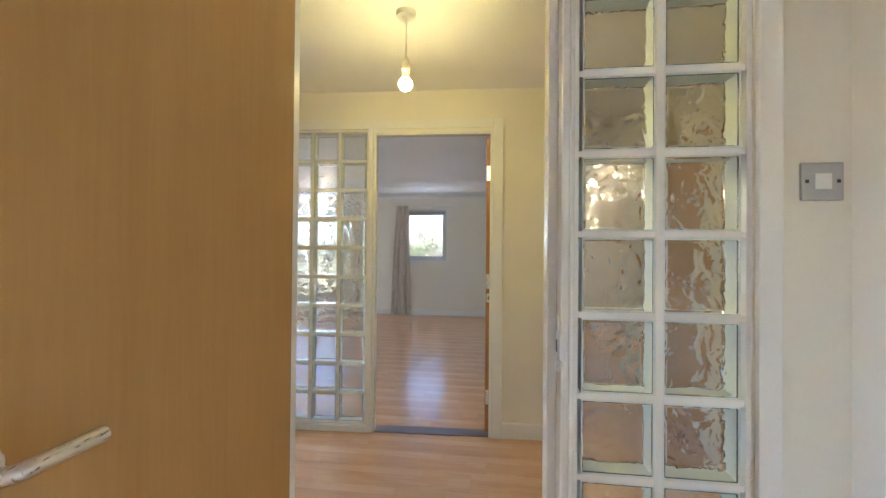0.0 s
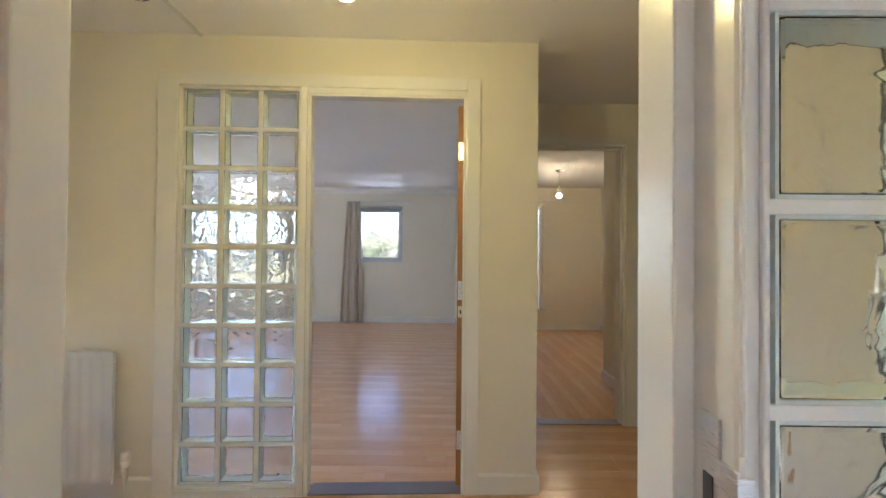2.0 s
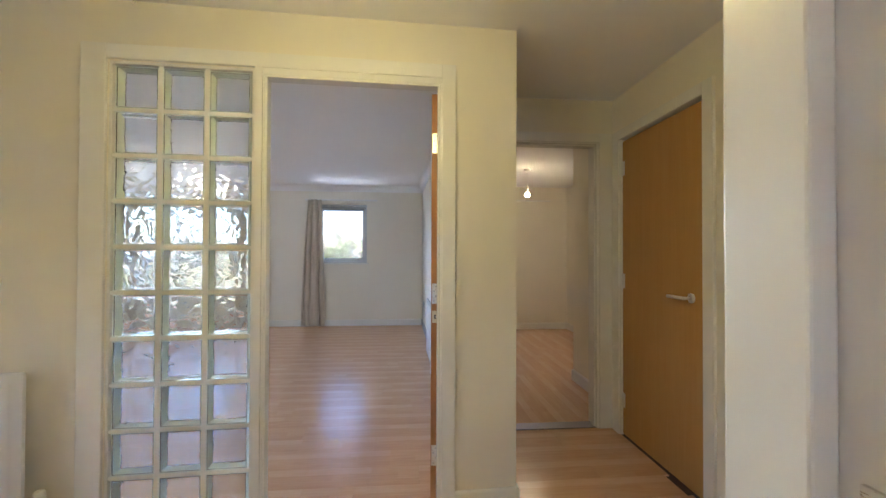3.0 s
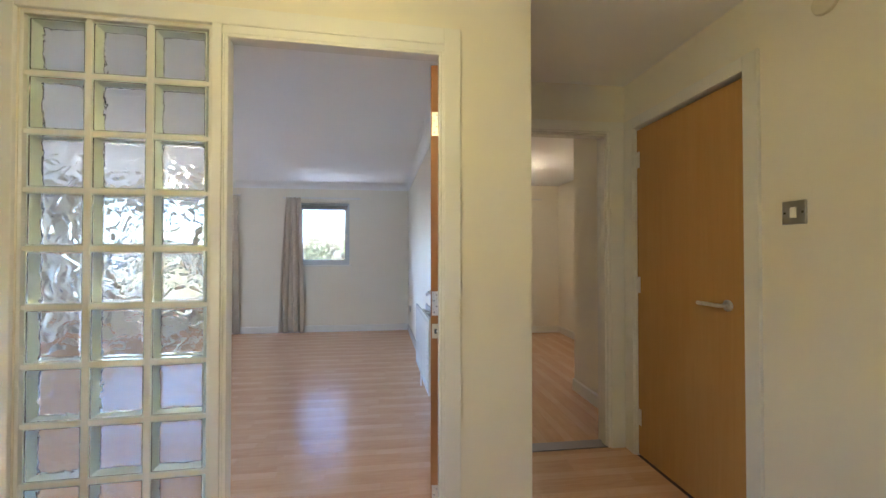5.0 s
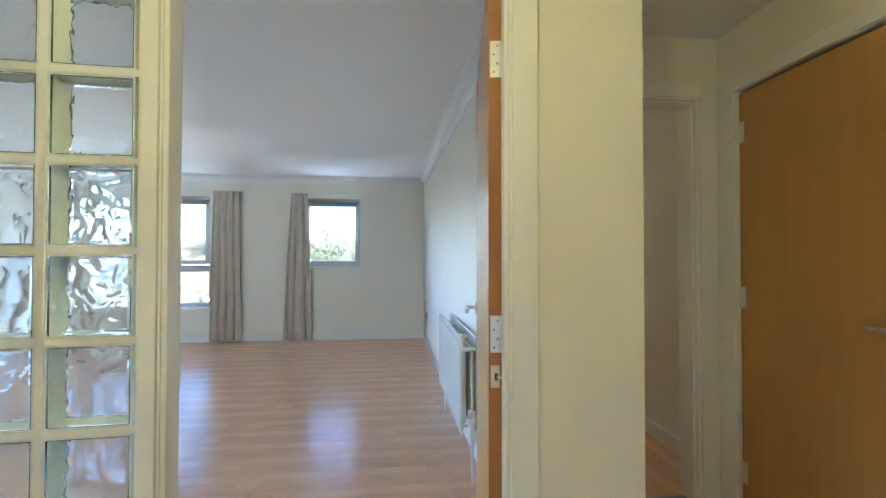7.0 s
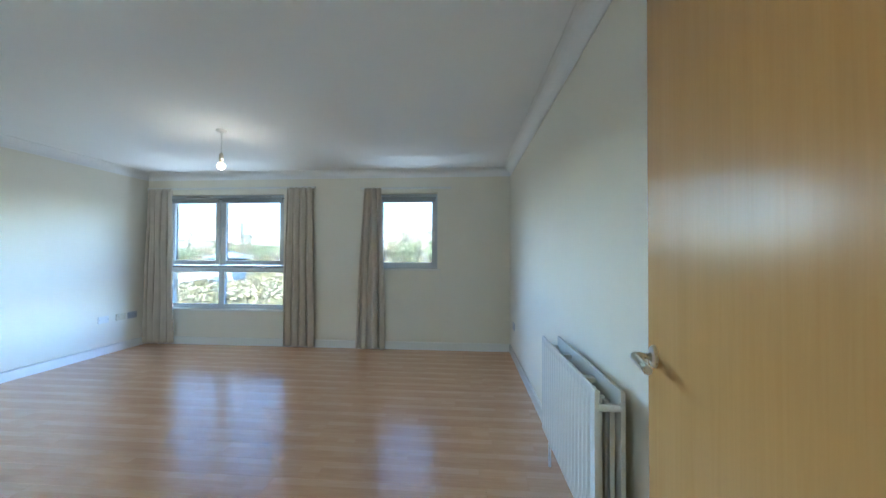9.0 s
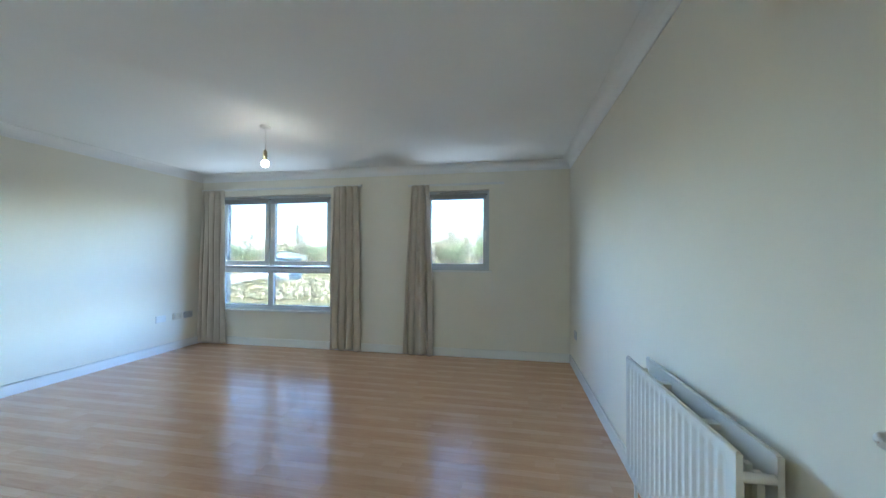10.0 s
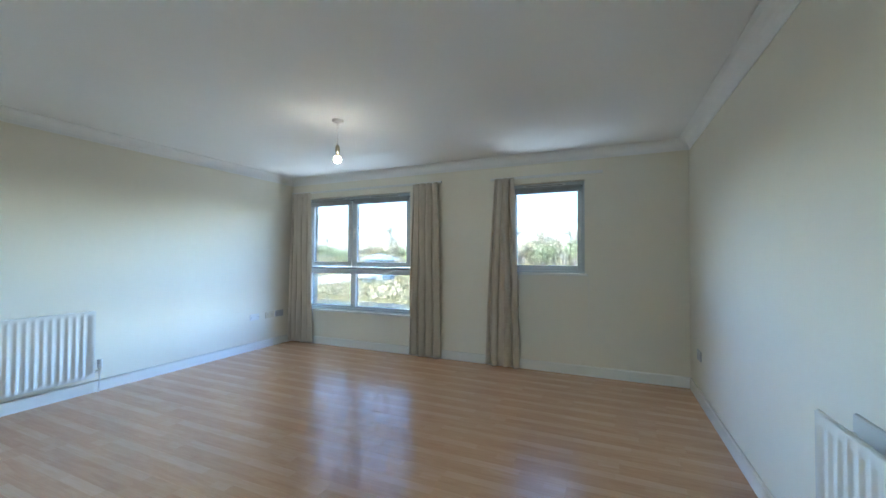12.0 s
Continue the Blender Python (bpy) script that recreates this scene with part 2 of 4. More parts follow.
def wall_along_x(bm, x0, x1, y0, y1, z1, openings):
    """A wall with openings (x0, x1, z0, z1), left to right."""
    x = x0
    for a, b, c, d in openings:
        if a > x + 1e-4:
            box(bm, x, a, y0, y1, 0, z1)
        if c > 0:
            box(bm, a, b, y0, y1, 0, c)
        if d < z1:
            box(bm, a, b, y0, y1, d, z1)
        x = b
    if x1 > x + 1e-4:
        box(bm, x, x1, y0, y1, 0, z1)
    return bm


structure("wall_partition", wall_along_x(NB(), -5.2, 0.503, 0, PT, LC, [(P_X0, P_X1, 0.045, 2.097), (D_X0 - 0.03, D_X1 + 0.03, 0, HEAD + 0.03)]),
          M_WALL, "magnolia painted partition between hall and living room", "wall").matrix_basis = TURN
structure("wall_window", wall_along_x(NB(), -5.2, 0.19, FAR, FAR + WT, LC, [W1, W2]), M_WALL, "magnolia painted wall with two windows", "wall")
structure("wall_long", prism(NB(), [(R_NEAR, PT + 0.01), (0.503, PT + 0.01), (0.503, FAR + WT), (R_FAR, FAR + WT), (R_FAR, FAR)], 0, LC),
          M_WALL, "magnolia painted long wall of the living room", "wall")
structure("wall_living_west", prism(NB(), [(L_FAR, FAR), (-5.2, FAR), (-5.2, -0.32), (L_NEAR, -0.32)], 0, LC),
          M_WALL, "magnolia painted side wall of the living room", "wall")
structure("wall_first_doorway", wall_along_x(NB(), -2.7, 1.445, W_S, W_N, HC, [(F_X0 - 0.03, F_X1 + 0.045, 0, 2.075), (G_X0, G_X1, 0.075, 2.115)]),
          M_WALL, "painted wall of the first doorway", "wall")
# Unseen dark slab added behind the cupboard door to stop light leaking round it.
structure("wall_cupboard_backing", box(NB(), 1.53, 1.6, -0.052, 0.772, 0, 2.075), M_DARK, "near-black backing added behind the cupboard door", "wall")
structure("wall_cupboard_side", box(NB(), 1.445, 1.6, W_S - 2.6, -0.055, 0, HC), M_WALL, "magnolia painted hall wall beside the cupboard door", "wall")
structure("wall_cupboard_end", box(NB(), 1.445, 1.6, 0.775, 0.99, 0, HC), M_WALL, "magnolia painted wall between cupboard and doorway", "wall")
structure("wall_cupboard_head", box(NB(), 1.445, 1.6, -0.055, 0.775, DOOR_TOP + 0.03, HC), M_WALL, "magnolia painted wall above the cupboard door", "wall")
structure("wall_second_door", wall_along_x(NB(), 0.503, 1.445, 0.87, 0.99, HC, [(0.53, 1.345, 0, DOOR_TOP + 0.03)]), M_WALL, "magnolia painted wall with an open doorway", "wall")
E_Y, E_Z = (-1.20, -1.02), (0.82, 1.10)      # opening at the end of the hall
B_Y, B_Z = (-3.85, -3.13), (1.05, 1.86)      # unseen opening added at the end of the first room to light it
bm = NB()
for y0, y1, z0, z1 in ((W_S - 2.6, B_Y[0], 0, HC), (B_Y[0], B_Y[1], 0, B_Z[0]), (B_Y[0], B_Y[1], B_Z[1], HC), (B_Y[1], E_Y[0], 0, HC),
                       (E_Y[0], E_Y[1], 0, E_Z[0]), (E_Y[0], E_Y[1], E_Z[1], HC), (E_Y[1], 0, 0, HC)):
    box(bm, -2.82, -2.7, y0, y1, z0, z1)
structure("wall_hall_end", bm, M_WALL, "magnolia painted end wall with two unseen openings for daylight", "wall")
# second room
structure("wall_room_boxing", box(NB(), 1.6, 2.75, 0.99, 1.93, 0, HC), M_WALL, "magnolia painted boxing inside the second room", "wall")
structure("wall_room_side", box(NB(), 2.6, 2.75, 1.93, 4.57, 0, HC), M_WALL, "magnolia painted side wall of the second room", "wall")
structure("wall_room_window", wall_along_x(NB(), 0.503, 2.75, 4.57, 4.83, HC, [(0.62, 1.63, 0.33, 2.045)]), M_WALL, "magnolia painted wall with a glazed balcony door", "wall")
# first room, behind the camera
structure("wall_first_room_side", box(NB(), 0.945, 1.07, W_S - 2.6, W_S, 0, HC), M_WALL, "painted side wall of the first room", "wall")
structure("wall_first_room_back", box(NB(), -2.7, 0.945, W_S - 2.72, W_S - 2.6, 0, HC), M_WALL, "painted back wall of the first room", "wall")

structure("ceiling", box(NB(), -2.82, 1.6, W_S - 2.72, 0, HC, HC + 0.2), M_CEIL, "white painted hall ceiling", "ceiling")
structure("ceiling_edge", box(NB(), -0.3, 0.5, 0, 0.05, HC, HC + 0.2), M_CEIL, "white painted edge of the hall ceiling", "ceiling")
structure("ceiling_corner", box(NB(), -5.2, -2.82, -0.32, 0, LC, LC + 0.15), M_CEIL, "white painted corner of the living-room ceiling", "ceiling")
structure("ceiling_living", box(NB(), -5.2, 0.503, 0, FAR + WT, LC, LC + 0.15), M_CEIL, "white painted living-room ceiling", "ceiling")
structure("ceiling_room", box(NB(), 0.503, 2.75, 0, 4.83, HC, HC + 0.2), M_CEIL, "white painted ceiling of the second room", "ceiling")

# windows' portals
window_portal("portal_large", ((W1[0] + W1[1]) / 2, FAR + WT + 0.02, 1.3), ((W1[0] + W1[1]) / 2, 0, 1.3), 1.74, 1.6)
window_portal("portal_small", ((W2[0] + W2[1]) / 2, FAR + WT + 0.02, 1.6), ((W2[0] + W2[1]) / 2, 0, 1.6), 0.84, 1.0)
# Added area lamp, out of sight, that lifts the living-room ceiling.
ground_bounce_lamp("lamp_for_ground_bounce", -2.7, 7.4, -1.6, 7.0, 3.5, 10.0)
window_portal("portal_room", (1.12, 4.85, 1.2), (1.12, 0, 1.2), 1.0, 1.7)
for nm, ys_, zs_ in (("portal_first", B_Y, B_Z), ("portal_hall", E_Y, E_Z)):
    yc, zc = sum(ys_) / 2, sum(zs_) / 2
    window_portal(nm, (-2.84, yc, zc), (0, yc, zc), ys_[1] - ys_[0], zs_[1] - zs_[0])


def skirting(name, a, b, inward, h=0.105, d=0.014):
    """A skirting board from a to b in plan, with a rounded top, standing out on the inward side."""
    a, b = Vector(a), Vector(b)
    t = (b - a).normalized()
    n = Vector(inward).normalized()
    bm = NB()
    prof = [(0, 0), (d, 0), (d, h - 0.012), (d - 0.004, h - 0.003), (d - 0.008, h), (0, h)]
    ends = []
    for p in (a, b):
        ends.append([bm.verts.new((p.x + n.x * u, p.y + n.y * u, w)) for u, w in prof])
    k = len(prof)
    for i in range(k):
        bm.faces.new((ends[0][i], ends[0][(i + 1) % k], ends[1][(i + 1) % k], ends[1][i]))
    bm.faces.new(ends[0])
    bm.faces.new(ends[1][::-1])
    return structure(name, bm, M_TRIM, "white gloss painted skirting board", "skirting")


def wall_x(y):
    return R_NEAR + (R_FAR - R_NEAR) * (y - PT) / (FAR - PT)


def west_x(y):
    return L_NEAR + (L_FAR - L_NEAR) * (y - PT) / (FAR - PT)


skirting("baseboard", (L_FAR, FAR), (R_FAR, FAR), (0, -1))
skirting("baseboard", (R_FAR, FAR - 0.014), (R_NEAR, PT), (-1, 0))
skirting("baseboard", (L_FAR, FAR - 0.014), (L_NEAR, PT), (1, 0))
skirting("baseboard", askew(-2.7, 0), askew(-1.454, 0), (0, -1))
skirting("baseboard", askew(0.197, 0), askew(0.503, 0), (0, -1))
skirting("baseboard", (0.503, 0.021), (0.503, 0.87), (1, 0))
skirting("baseboard", (1.445, -0.125), (1.445, W_N), (-1, 0))
skirting("baseboard", (1.6, 1.0), (1.6, 1.944), (-1, 0))
skirting("baseboard", (1.586, 1.93), (2.6, 1.93), (0, 1))
skirting("baseboard", (2.6, 1.93), (2.6, 4.57), (-1, 0))
skirting("baseboard", (0.503, 4.57), (2.6, 4.57), (0, -1))
skirting("baseboard", (0.81, W_S), (0.945, W_S), (0, -1))


for p0, p1, q0, q1 in ((L_FAR + 0.02, R_FAR - 0.02, FAR - 0.026, FAR - 0.0145),):
    structure("trim_quadrant", box(NB(), p0, p1, q0, q1, 0, 0.013, 0.004), M_TRIM, "white quadrant bead along the skirting", "trim")


def coving(name, a, b, inward, r=0.10):
    """A concave plaster coving."""
    a, b, n = Vector(a), Vector(b), Vector(inward).normalized()
    prof = [(0.0, LC - 0.001), (0.0, LC - r), (0.006, LC - r)]
    for i in range(7):
        u = radians(90 * i / 6)
        prof.append((0.006 + (r - 0.012) * (1 - math.cos(u)), LC - r + 0.006 + (r - 0.012) * math.sin(u)))
    prof += [(r, LC - 0.006), (r, LC - 0.001)]
    bm = NB()
    ends = [[bm.verts.new((p.x + n.x * u, p.y + n.y * u, w)) for u, w in prof] for p in (a, b)]
    k = len(prof)
    for i in range(k):
        bm.faces.new((ends[0][i], ends[0][(i + 1) % k], ends[1][(i + 1) % k], ends[1][i]))
    bm.faces.new(ends[0])
    bm.faces.new(ends[1][::-1])
    return structure(name, bm, M_CEIL, "white plaster coving along the ceiling", "coving")


coving("trim_coving", (L_FAR, FAR), (R_FAR, FAR), (0, -1))
coving("trim_coving", (R_FAR, FAR), (R_NEAR, PT), (-1, 0))
coving("trim_coving", (L_FAR, FAR), (L_NEAR, PT), (1, 0))
coving("trim_coving", askew(L_NEAR, PT), askew(R_NEAR, PT), (0, 1))


# ---- glass-block panels ----
def block_mesh():
    """A hollow glass block 0.19 square: two pressed glass faces, wavy inside, on pale coated side walls."""
    bm = NB()
    w, t = 0.0945, 0.004
    g = w - t - 0.0005
    for y0, y1 in ((-0.038, -0.024), (0.024, 0.038)):
        box(bm, -g, g, y0, y1, -g, g, 0.005)
    for x0, x1, z0, z1 in ((-w, -w + t, -w, w), (w - t, w, -w, w), (-w + t, w - t, -w, -w + t), (-w + t, w - t, w - t, w)):
        box(bm, x0, x1, -0.0365, 0.0365, z0, z1)
    bmesh.ops.recalc_face_normals(bm, faces=bm.faces)
    me = bpy.data.meshes.new("glass_block")
    bm.to_mesh(me)
    bm.free()
    for k in (M_BLOCK_FACE, M_COAT, M_BLOCK):
        me.materials.append(k)
    for p in me.polygons:
        c = p.center
        if max(abs(c.x), abs(c.z)) > w - t - 0.0002:
            p.material_index = 1
        elif abs(c.y) < 0.0242 and abs(p.normal.y) > 0.99:
            p.material_index = 2
    return me


M_COAT = painted("block_edge_coating", (0.70, 0.75, 0.71), (0.66, 0.71, 0.67), 0.5)
BLOCK = block_mesh()


def block_panel(name, x0, x1, z0, z1, y, cols, rows, label, turn):
    """Glass blocks in a white painted grid; front of the frame at y."""
    t = thing(name, turn @ pose((x0 + x1) / 2, y, z0), label, "glass block panel", "", "structure")
    w, h = x1 - x0, z1 - z0
    e = 0.012
    part("frame_stile", box(NB(), -w / 2, -w / 2 + e, -0.004, 0.078, 0, h, 0.002), M_TRIM, t)
    part("frame_stile", box(NB(), w / 2 - e, w / 2, -0.004, 0.078, 0, h, 0.002), M_TRIM, t)
    part("frame_rail", box(NB(), -w / 2 + e, w / 2 - e, -0.004, 0.078, 0, e, 0.002), M_TRIM, t)
    part("frame_rail", box(NB(), -w / 2 + e, w / 2 - e, -0.004, 0.078, h - e, h, 0.002), M_TRIM, t)
    pw, ph = (w - 2 * e) / cols, (h - 2 * e) / rows
    g, k = 0.0095, 0.008
    for c in range(1, cols):
        x = -w / 2 + e + c * pw
        part("grid_upright", box(NB(), x - g, x + g, 0.0005, 0.0755, e, h - e, 0.002), M_TRIM, t)
    for r in range(1, rows):
        z = e + r * ph
        for c in range(cols):
            x = -w / 2 + e + c * pw
            part("grid_bar", box(NB(), x + (g if c else 0), x + pw - (g if c < cols - 1 else 0), 0.0005, 0.0755, z - k, z + k, 0.002), M_TRIM, t)
    for c in range(cols):
        for r in range(rows):
            o = new("glass_block", BLOCK)
            o.parent = t
            o.matrix_basis = pose(-w / 2 + e + (c + 0.5) * pw, 0.038, e + (r + 0.5) * ph)
            o.scale = ((pw - 2 * g) / 0.1892, 1, (ph - 2 * k) / 0.1892)
            o.visible_shadow = False
    return t


block_panel("window_1", P_X0, P_X1, 0.045, 2.097, 0.006, 3, 10, "floor-to-head panel of wavy clear glass blocks in white grid", TURN)
block_panel("window_2", G_X0, G_X1, 0.075, 2.115, W_S + 0.006, 2, 10, "narrow panel of wavy clear glass blocks in white grid", pose(0, 0, 0))


# ---- door frames ----
def board(t, name, x0, x1, y0, y1, z0, z1, mat=None, bevel=0.003):
    return part(name, box(NB(), x0, x1, y0, y1, z0, z1, bevel), mat or M_TRIM, t)


fr = thing("door_frame_1", TURN, "white gloss painted frame round door and glass blocks", "door frame", "", "structure")
A = 0.018
board(fr, "architrave", -1.452, P_X0 - 0.004, -A, 0, 0, 2.165)
board(fr, "architrave", D_X1 + 0.008, 0.196, -A, 0, 0, 2.165)
board(fr, "architrave", P_X0 - 0.004, D_X1 + 0.008, -A, 0, 2.100, 2.165)
board(fr, "mullion_post", P_X1 + 0.004, D_X0 - 0.008, -A, PT, 0, 2.100)
board(fr, "sill_board", P_X0 - 0.004, P_X1 + 0.004, -A, 0, 0, 0.043)
board(fr, "lining", D_X1, D_X1 + 0.03, -0.012, PT, 0, HEAD)
board(fr, "lining", D_X0 - 0.007, D_X0, -0.012, PT, 0, HEAD)
board(fr, "head_lining", D_X0 - 0.008, D_X1 + 0.03, -0.012, PT, HEAD, 2.100)
board(fr, "door_stop", D_X0, D_X0 + 0.012, -0.01, 0.052, 0, HEAD - 0.012)
board(fr, "door_stop", D_X1 - 0.012, D_X1, -0.01, 0.02, 0, HEAD - 0.012)
board(fr, "door_stop", D_X0, D_X1, -0.01, 0.052, HEAD - 0.012, HEAD)
part("strike_plate", box(NB(), D_X0 + 0.0005, D_X0 + 0.003, 0.053, 0.073, 0.94, 1.08, 0.001), M_STEEL, fr, "steel strike plate")
board(fr, "architrave", D_X1 + 0.008, D_X1 + 0.08, PT, PT + A, 0, 2.12)
board(fr, "architrave", P_X0 - 0.075, P_X0 - 0.004, PT, PT + A, 0, 2.165)
board(fr, "architrave", P_X0 - 0.004, D_X1 + 0.008, PT, PT + A, 2.100, 2.165)

fr = thing("door_frame_2", pose(0, 0, 0), "white gloss painted frame of the first doorway with side panel", "door frame", "", "structure")
for y0, y1 in ((W_S - A, W_S), (W_N, W_N + A)):
    board(fr, "architrave", F_X0 - 0.098, F_X0 - 0.03, y0, y1, 0, 2.14)
    board(fr, "architrave", G_X1 + 0.004, G_X1 + 0.055, y0, y1, 0, 2.19)
    board(fr, "architrave", F_X0 - 0.098, G_X1 + 0.055, y0, y1, 2.14, 2.19) if y0 < W_S else None
board(fr, "lining", F_X0 - 0.03, F_X0 - 0.012, W_S - 0.008, W_N + 0.008, 0, 2.06)
board(fr, "door_stop", F_X0 - 0.012, F_X0, W_S + 0.045, W_N + 0.004, 0, 2.045)
board(fr, "head_lining", F_X0 - 0.03, F_X1 + 0.045, W_S - 0.008, W_N + 0.008, 2.045, 2.075)
board(fr, "mullion_post", F_X1 + 0.022, G_X0 - 0.002, W_S - A, W_N + A, 0, 2.14, None, 0.006)
board(fr, "door_stop", F_X1 - 0.002, F_X1 + 0.022, W_S + 0.045, W_N + 0.012, 0, 2.045)
sp = part("strike_plate", box(NB(), F_X1 + 0.018, F_X1 + 0.0225, W_S + 0.004, W_S + 0.03, 0.95, 1.09, 0.001), M_STEEL, fr, "worn steel strike plate")
part("lip", box(NB(), F_X1 + 0.0185, F_X1 + 0.0225, W_S - 0.0205, W_S + 0.004, 0.985, 1.05, 0.001), M_STEEL, sp)
part("lip", box(NB(), F_X1 + 0.0185, F_X1 + 0.036, W_S - 0.0215, W_S - 0.0185, 0.985, 1.045, 0.001), M_STEEL, sp)
board(fr, "bead", F_X1 + 0.040, F_X1 + 0.046, W_S - A - 0.006, W_S - A, 0, 2.14, None, 0.002)
board(fr, "bead", F_X1 + 0.022, F_X1 + 0.027, W_S - A - 0.005, W_S - A, 0, 0.97, None, 0.002)
board(fr, "bead", F_X1 + 0.022, F_X1 + 0.027, W_S - A - 0.005, W_S - A, 1.065, 2.14, None, 0.002)
part("keep", box(NB(), F_X1 + 0.0165, F_X1 + 0.019, W_S + 0.01, W_S + 0.024, 1.0, 1.03), M_DARK, sp)

fr = thing("door_frame_3", pose(0, 0, 0), "white gloss painted frame of the second room doorway", "door frame", "", "structure")
board(fr, "architrave", 1.335, 1.43, 0.87 - A, 0.87, 0, 2.12)
board(fr, "architrave", 0.52, 1.335, 0.87 - A, 0.87, 2.055, 2.12)
board(fr, "lining", 1.318, 1.345, 0.862, 0.995, 0, 2.045)
board(fr, "lining", 0.53, 0.557, 0.862, 0.995, 0, 2.045)
board(fr, "head_lining", 0.53, 1.345, 0.862, 0.995, 2.045, 2.075)
board(fr, "door_stop", 1.306, 1.318, 0.88, 0.93, 0, 2.033)
board(fr, "door_stop", 0.557, 1.318, 0.88, 0.93, 2.033, 2.045)
part("strike_plate", box(NB(), 1.3155, 1.3185, 0.945, 0.972, 0.92, 1.05, 0.001), M_STEEL, fr, "steel strike plate")

fr = thing("door_frame_4", pose(0, 0, 0), "white gloss painted frame of the cupboard door", "door frame", "", "structure")
board(fr, "architrave", 1.445 - A, 1.445, -0.105, -0.035, 0, 2.115)
board(fr, "architrave", 1.445 - A, 1.445, 0.762, 0.85, 0, 2.115)
board(fr, "architrave", 1.445 - A, 1.445, -0.035, 0.762, 2.05, 2.115)
board(fr, "lining", 1.437, 1.6, -0.052, -0.026, 0, 2.048)
board(fr, "lining", 1.437, 1.6, 0.752, 0.772, 0, 2.048)
board(fr, "head_lining", 1.437, 1.6, -0.052, 0.772, 2.048, 2.07)

for x0, x1, y0, y1, m in ((D_X0 + 0.012, D_X1 - 0.012, -0.004, 0.105, TURN), (0.557, 1.318, 0.868, 0.97, pose(0, 0, 0))):
    t = structure("threshold_strip", box(NB(), x0, x1, y0, y1, 0.0005, 0.007, 0.003), M_STRIP, "grey metal threshold strip across the doorway", "threshold")
    t.matrix_basis = m


# ---- doors ----
def lever_handle(parent, m, tail=0.128):
    """A round rose and a return lever; local x runs along the lever, y stands off the door."""
    h = part("door_handle", lathe(NB(), [(0, 0), (0.026, 0), (0.026, 0.006), (0.023, 0.009), (0.011, 0.0095), (0.011, 0.012)], 24), M_STEEL, parent,
             "satin steel lever handle", True, m @ pose(0, 0, 0, -90, 0, 0))
    pts = [(0, 0, 0.008), (0, 0, 0.036)] + [(0.012 * (1 - math.cos(radians(a))), 0, 0.036 + 0.012 * math.sin(radians(a))) for a in (30, 60, 90)] + [(tail, 0, 0.048)]
    part("lever", pipe(NB(), pts, 0.0095, 14), M_STEEL, h, "", True)
    return h


def hinge(parent, m, mat=None):
    """A butt hinge: leaf on the door's edge, leaf on the lining, five knuckles. Local z up, x across the edge."""
    hg = part("hinge", box(NB(), 0.002, 0.032, -0.0015, 0.0015, -0.05, 0.05, 0.0008), mat or M_STEEL, parent, "steel butt hinge", False, m)
    part("hinge_leaf", box(NB(), -0.0015, 0.0015, -0.034, -0.004, -0.05, 0.05, 0.0008), mat or M_STEEL, hg)
    for i in range(5):
        part("knuckle", tube(NB(), (0, 0, -0.05 + i * 0.02 + 0.0006), (0, 0, -0.05 + (i + 1) * 0.02 - 0.0006), 0.0055, 10), mat or M_STEEL, hg, "", True)
    for i in range(4):
        part("screw", tube(NB(), (0.012 if i % 2 else 0.022, -0.002, -0.036 + i * 0.024), (0.012 if i % 2 else 0.022, 0.0022, -0.036 + i * 0.024), 0.0032, 10), M_STRIP, hg)
    return hg


def door(name, m, width, height, label, hinges, handle_side, back=True, backset=0.062, closer=False):
    """A flush door leaf. Local x from the hinge edge along the leaf, y across its 0.04 m, z up."""
    d = thing(name, m, label, "door", "", "structure")
    part("leaf", box(NB(), 0.006, width - 0.006, 0, 0.04, 0.008, height, 0.0015), M_DOOR, d)
    part("lipping", box(NB(), 0, 0.006, 0.0005, 0.0395, 0.008, height, 0.001), M_EDGE, d, "red-brown hardwood edge")
    part("lipping", box(NB(), width - 0.006, width, 0.0005, 0.0395, 0.008, height, 0.001), M_EDGE, d, "red-brown hardwood edge")
    z = 1.03 if closer else 1.015
    if handle_side > 0:
        lever_handle(d, pose(width - backset, 0.04, z) @ Matrix.Diagonal((-1, 1, 1, 1)), 0.128 if width > 0.72 else 0.10)
    if back or handle_side < 0:
        lever_handle(d, pose(width - backset, 0.0, z) @ Matrix.Diagonal((-1, -1, 1, 1)))
    part("latch_plate", box(NB(), width - 0.0005, width + 0.0015, 0.009, 0.031, z - 0.08, z + 0.08, 0.0008), M_STEEL, d, "steel latch plate")
    for hz in hinges:
        hinge(d, pose(-0.002, 0.003 if handle_side > 0 else -0.003, hz, 0, 0, 90))
    if closer:
        cp = part("closer_plate", box(NB(), -0.0025, 0.001, 0.010, 0.034, 0.905, 0.965, 0.0008), M_BRASS, d, "brass concealed closer plate")
        part("chain_hole", box(NB(), -0.0032, -0.002, 0.014, 0.024, 0.925, 0.945, 0.0004), M_DARK, cp)
        part("chain_bar", tube(NB(), (-0.003, 0.016, 0.935), (-0.012, 0.004, 0.935), 0.003, 8), M_STEEL, cp)
    return d


door("door_1", pose(0.121, 0.074, 0, 0, 0, 81.6), 0.762, 2.048, "light oak veneer living-room door standing wide open", (0.25, 1.05, 1.80), 1, False, 0.062, True)
door("door_2", pose(-0.452, W_S - 0.006, 0, 0, 0, -90.0), 0.70, 2.03, "light oak veneer door standing open beside the camera", (0.25, 1.05, 1.8), 1, True, 0.036)
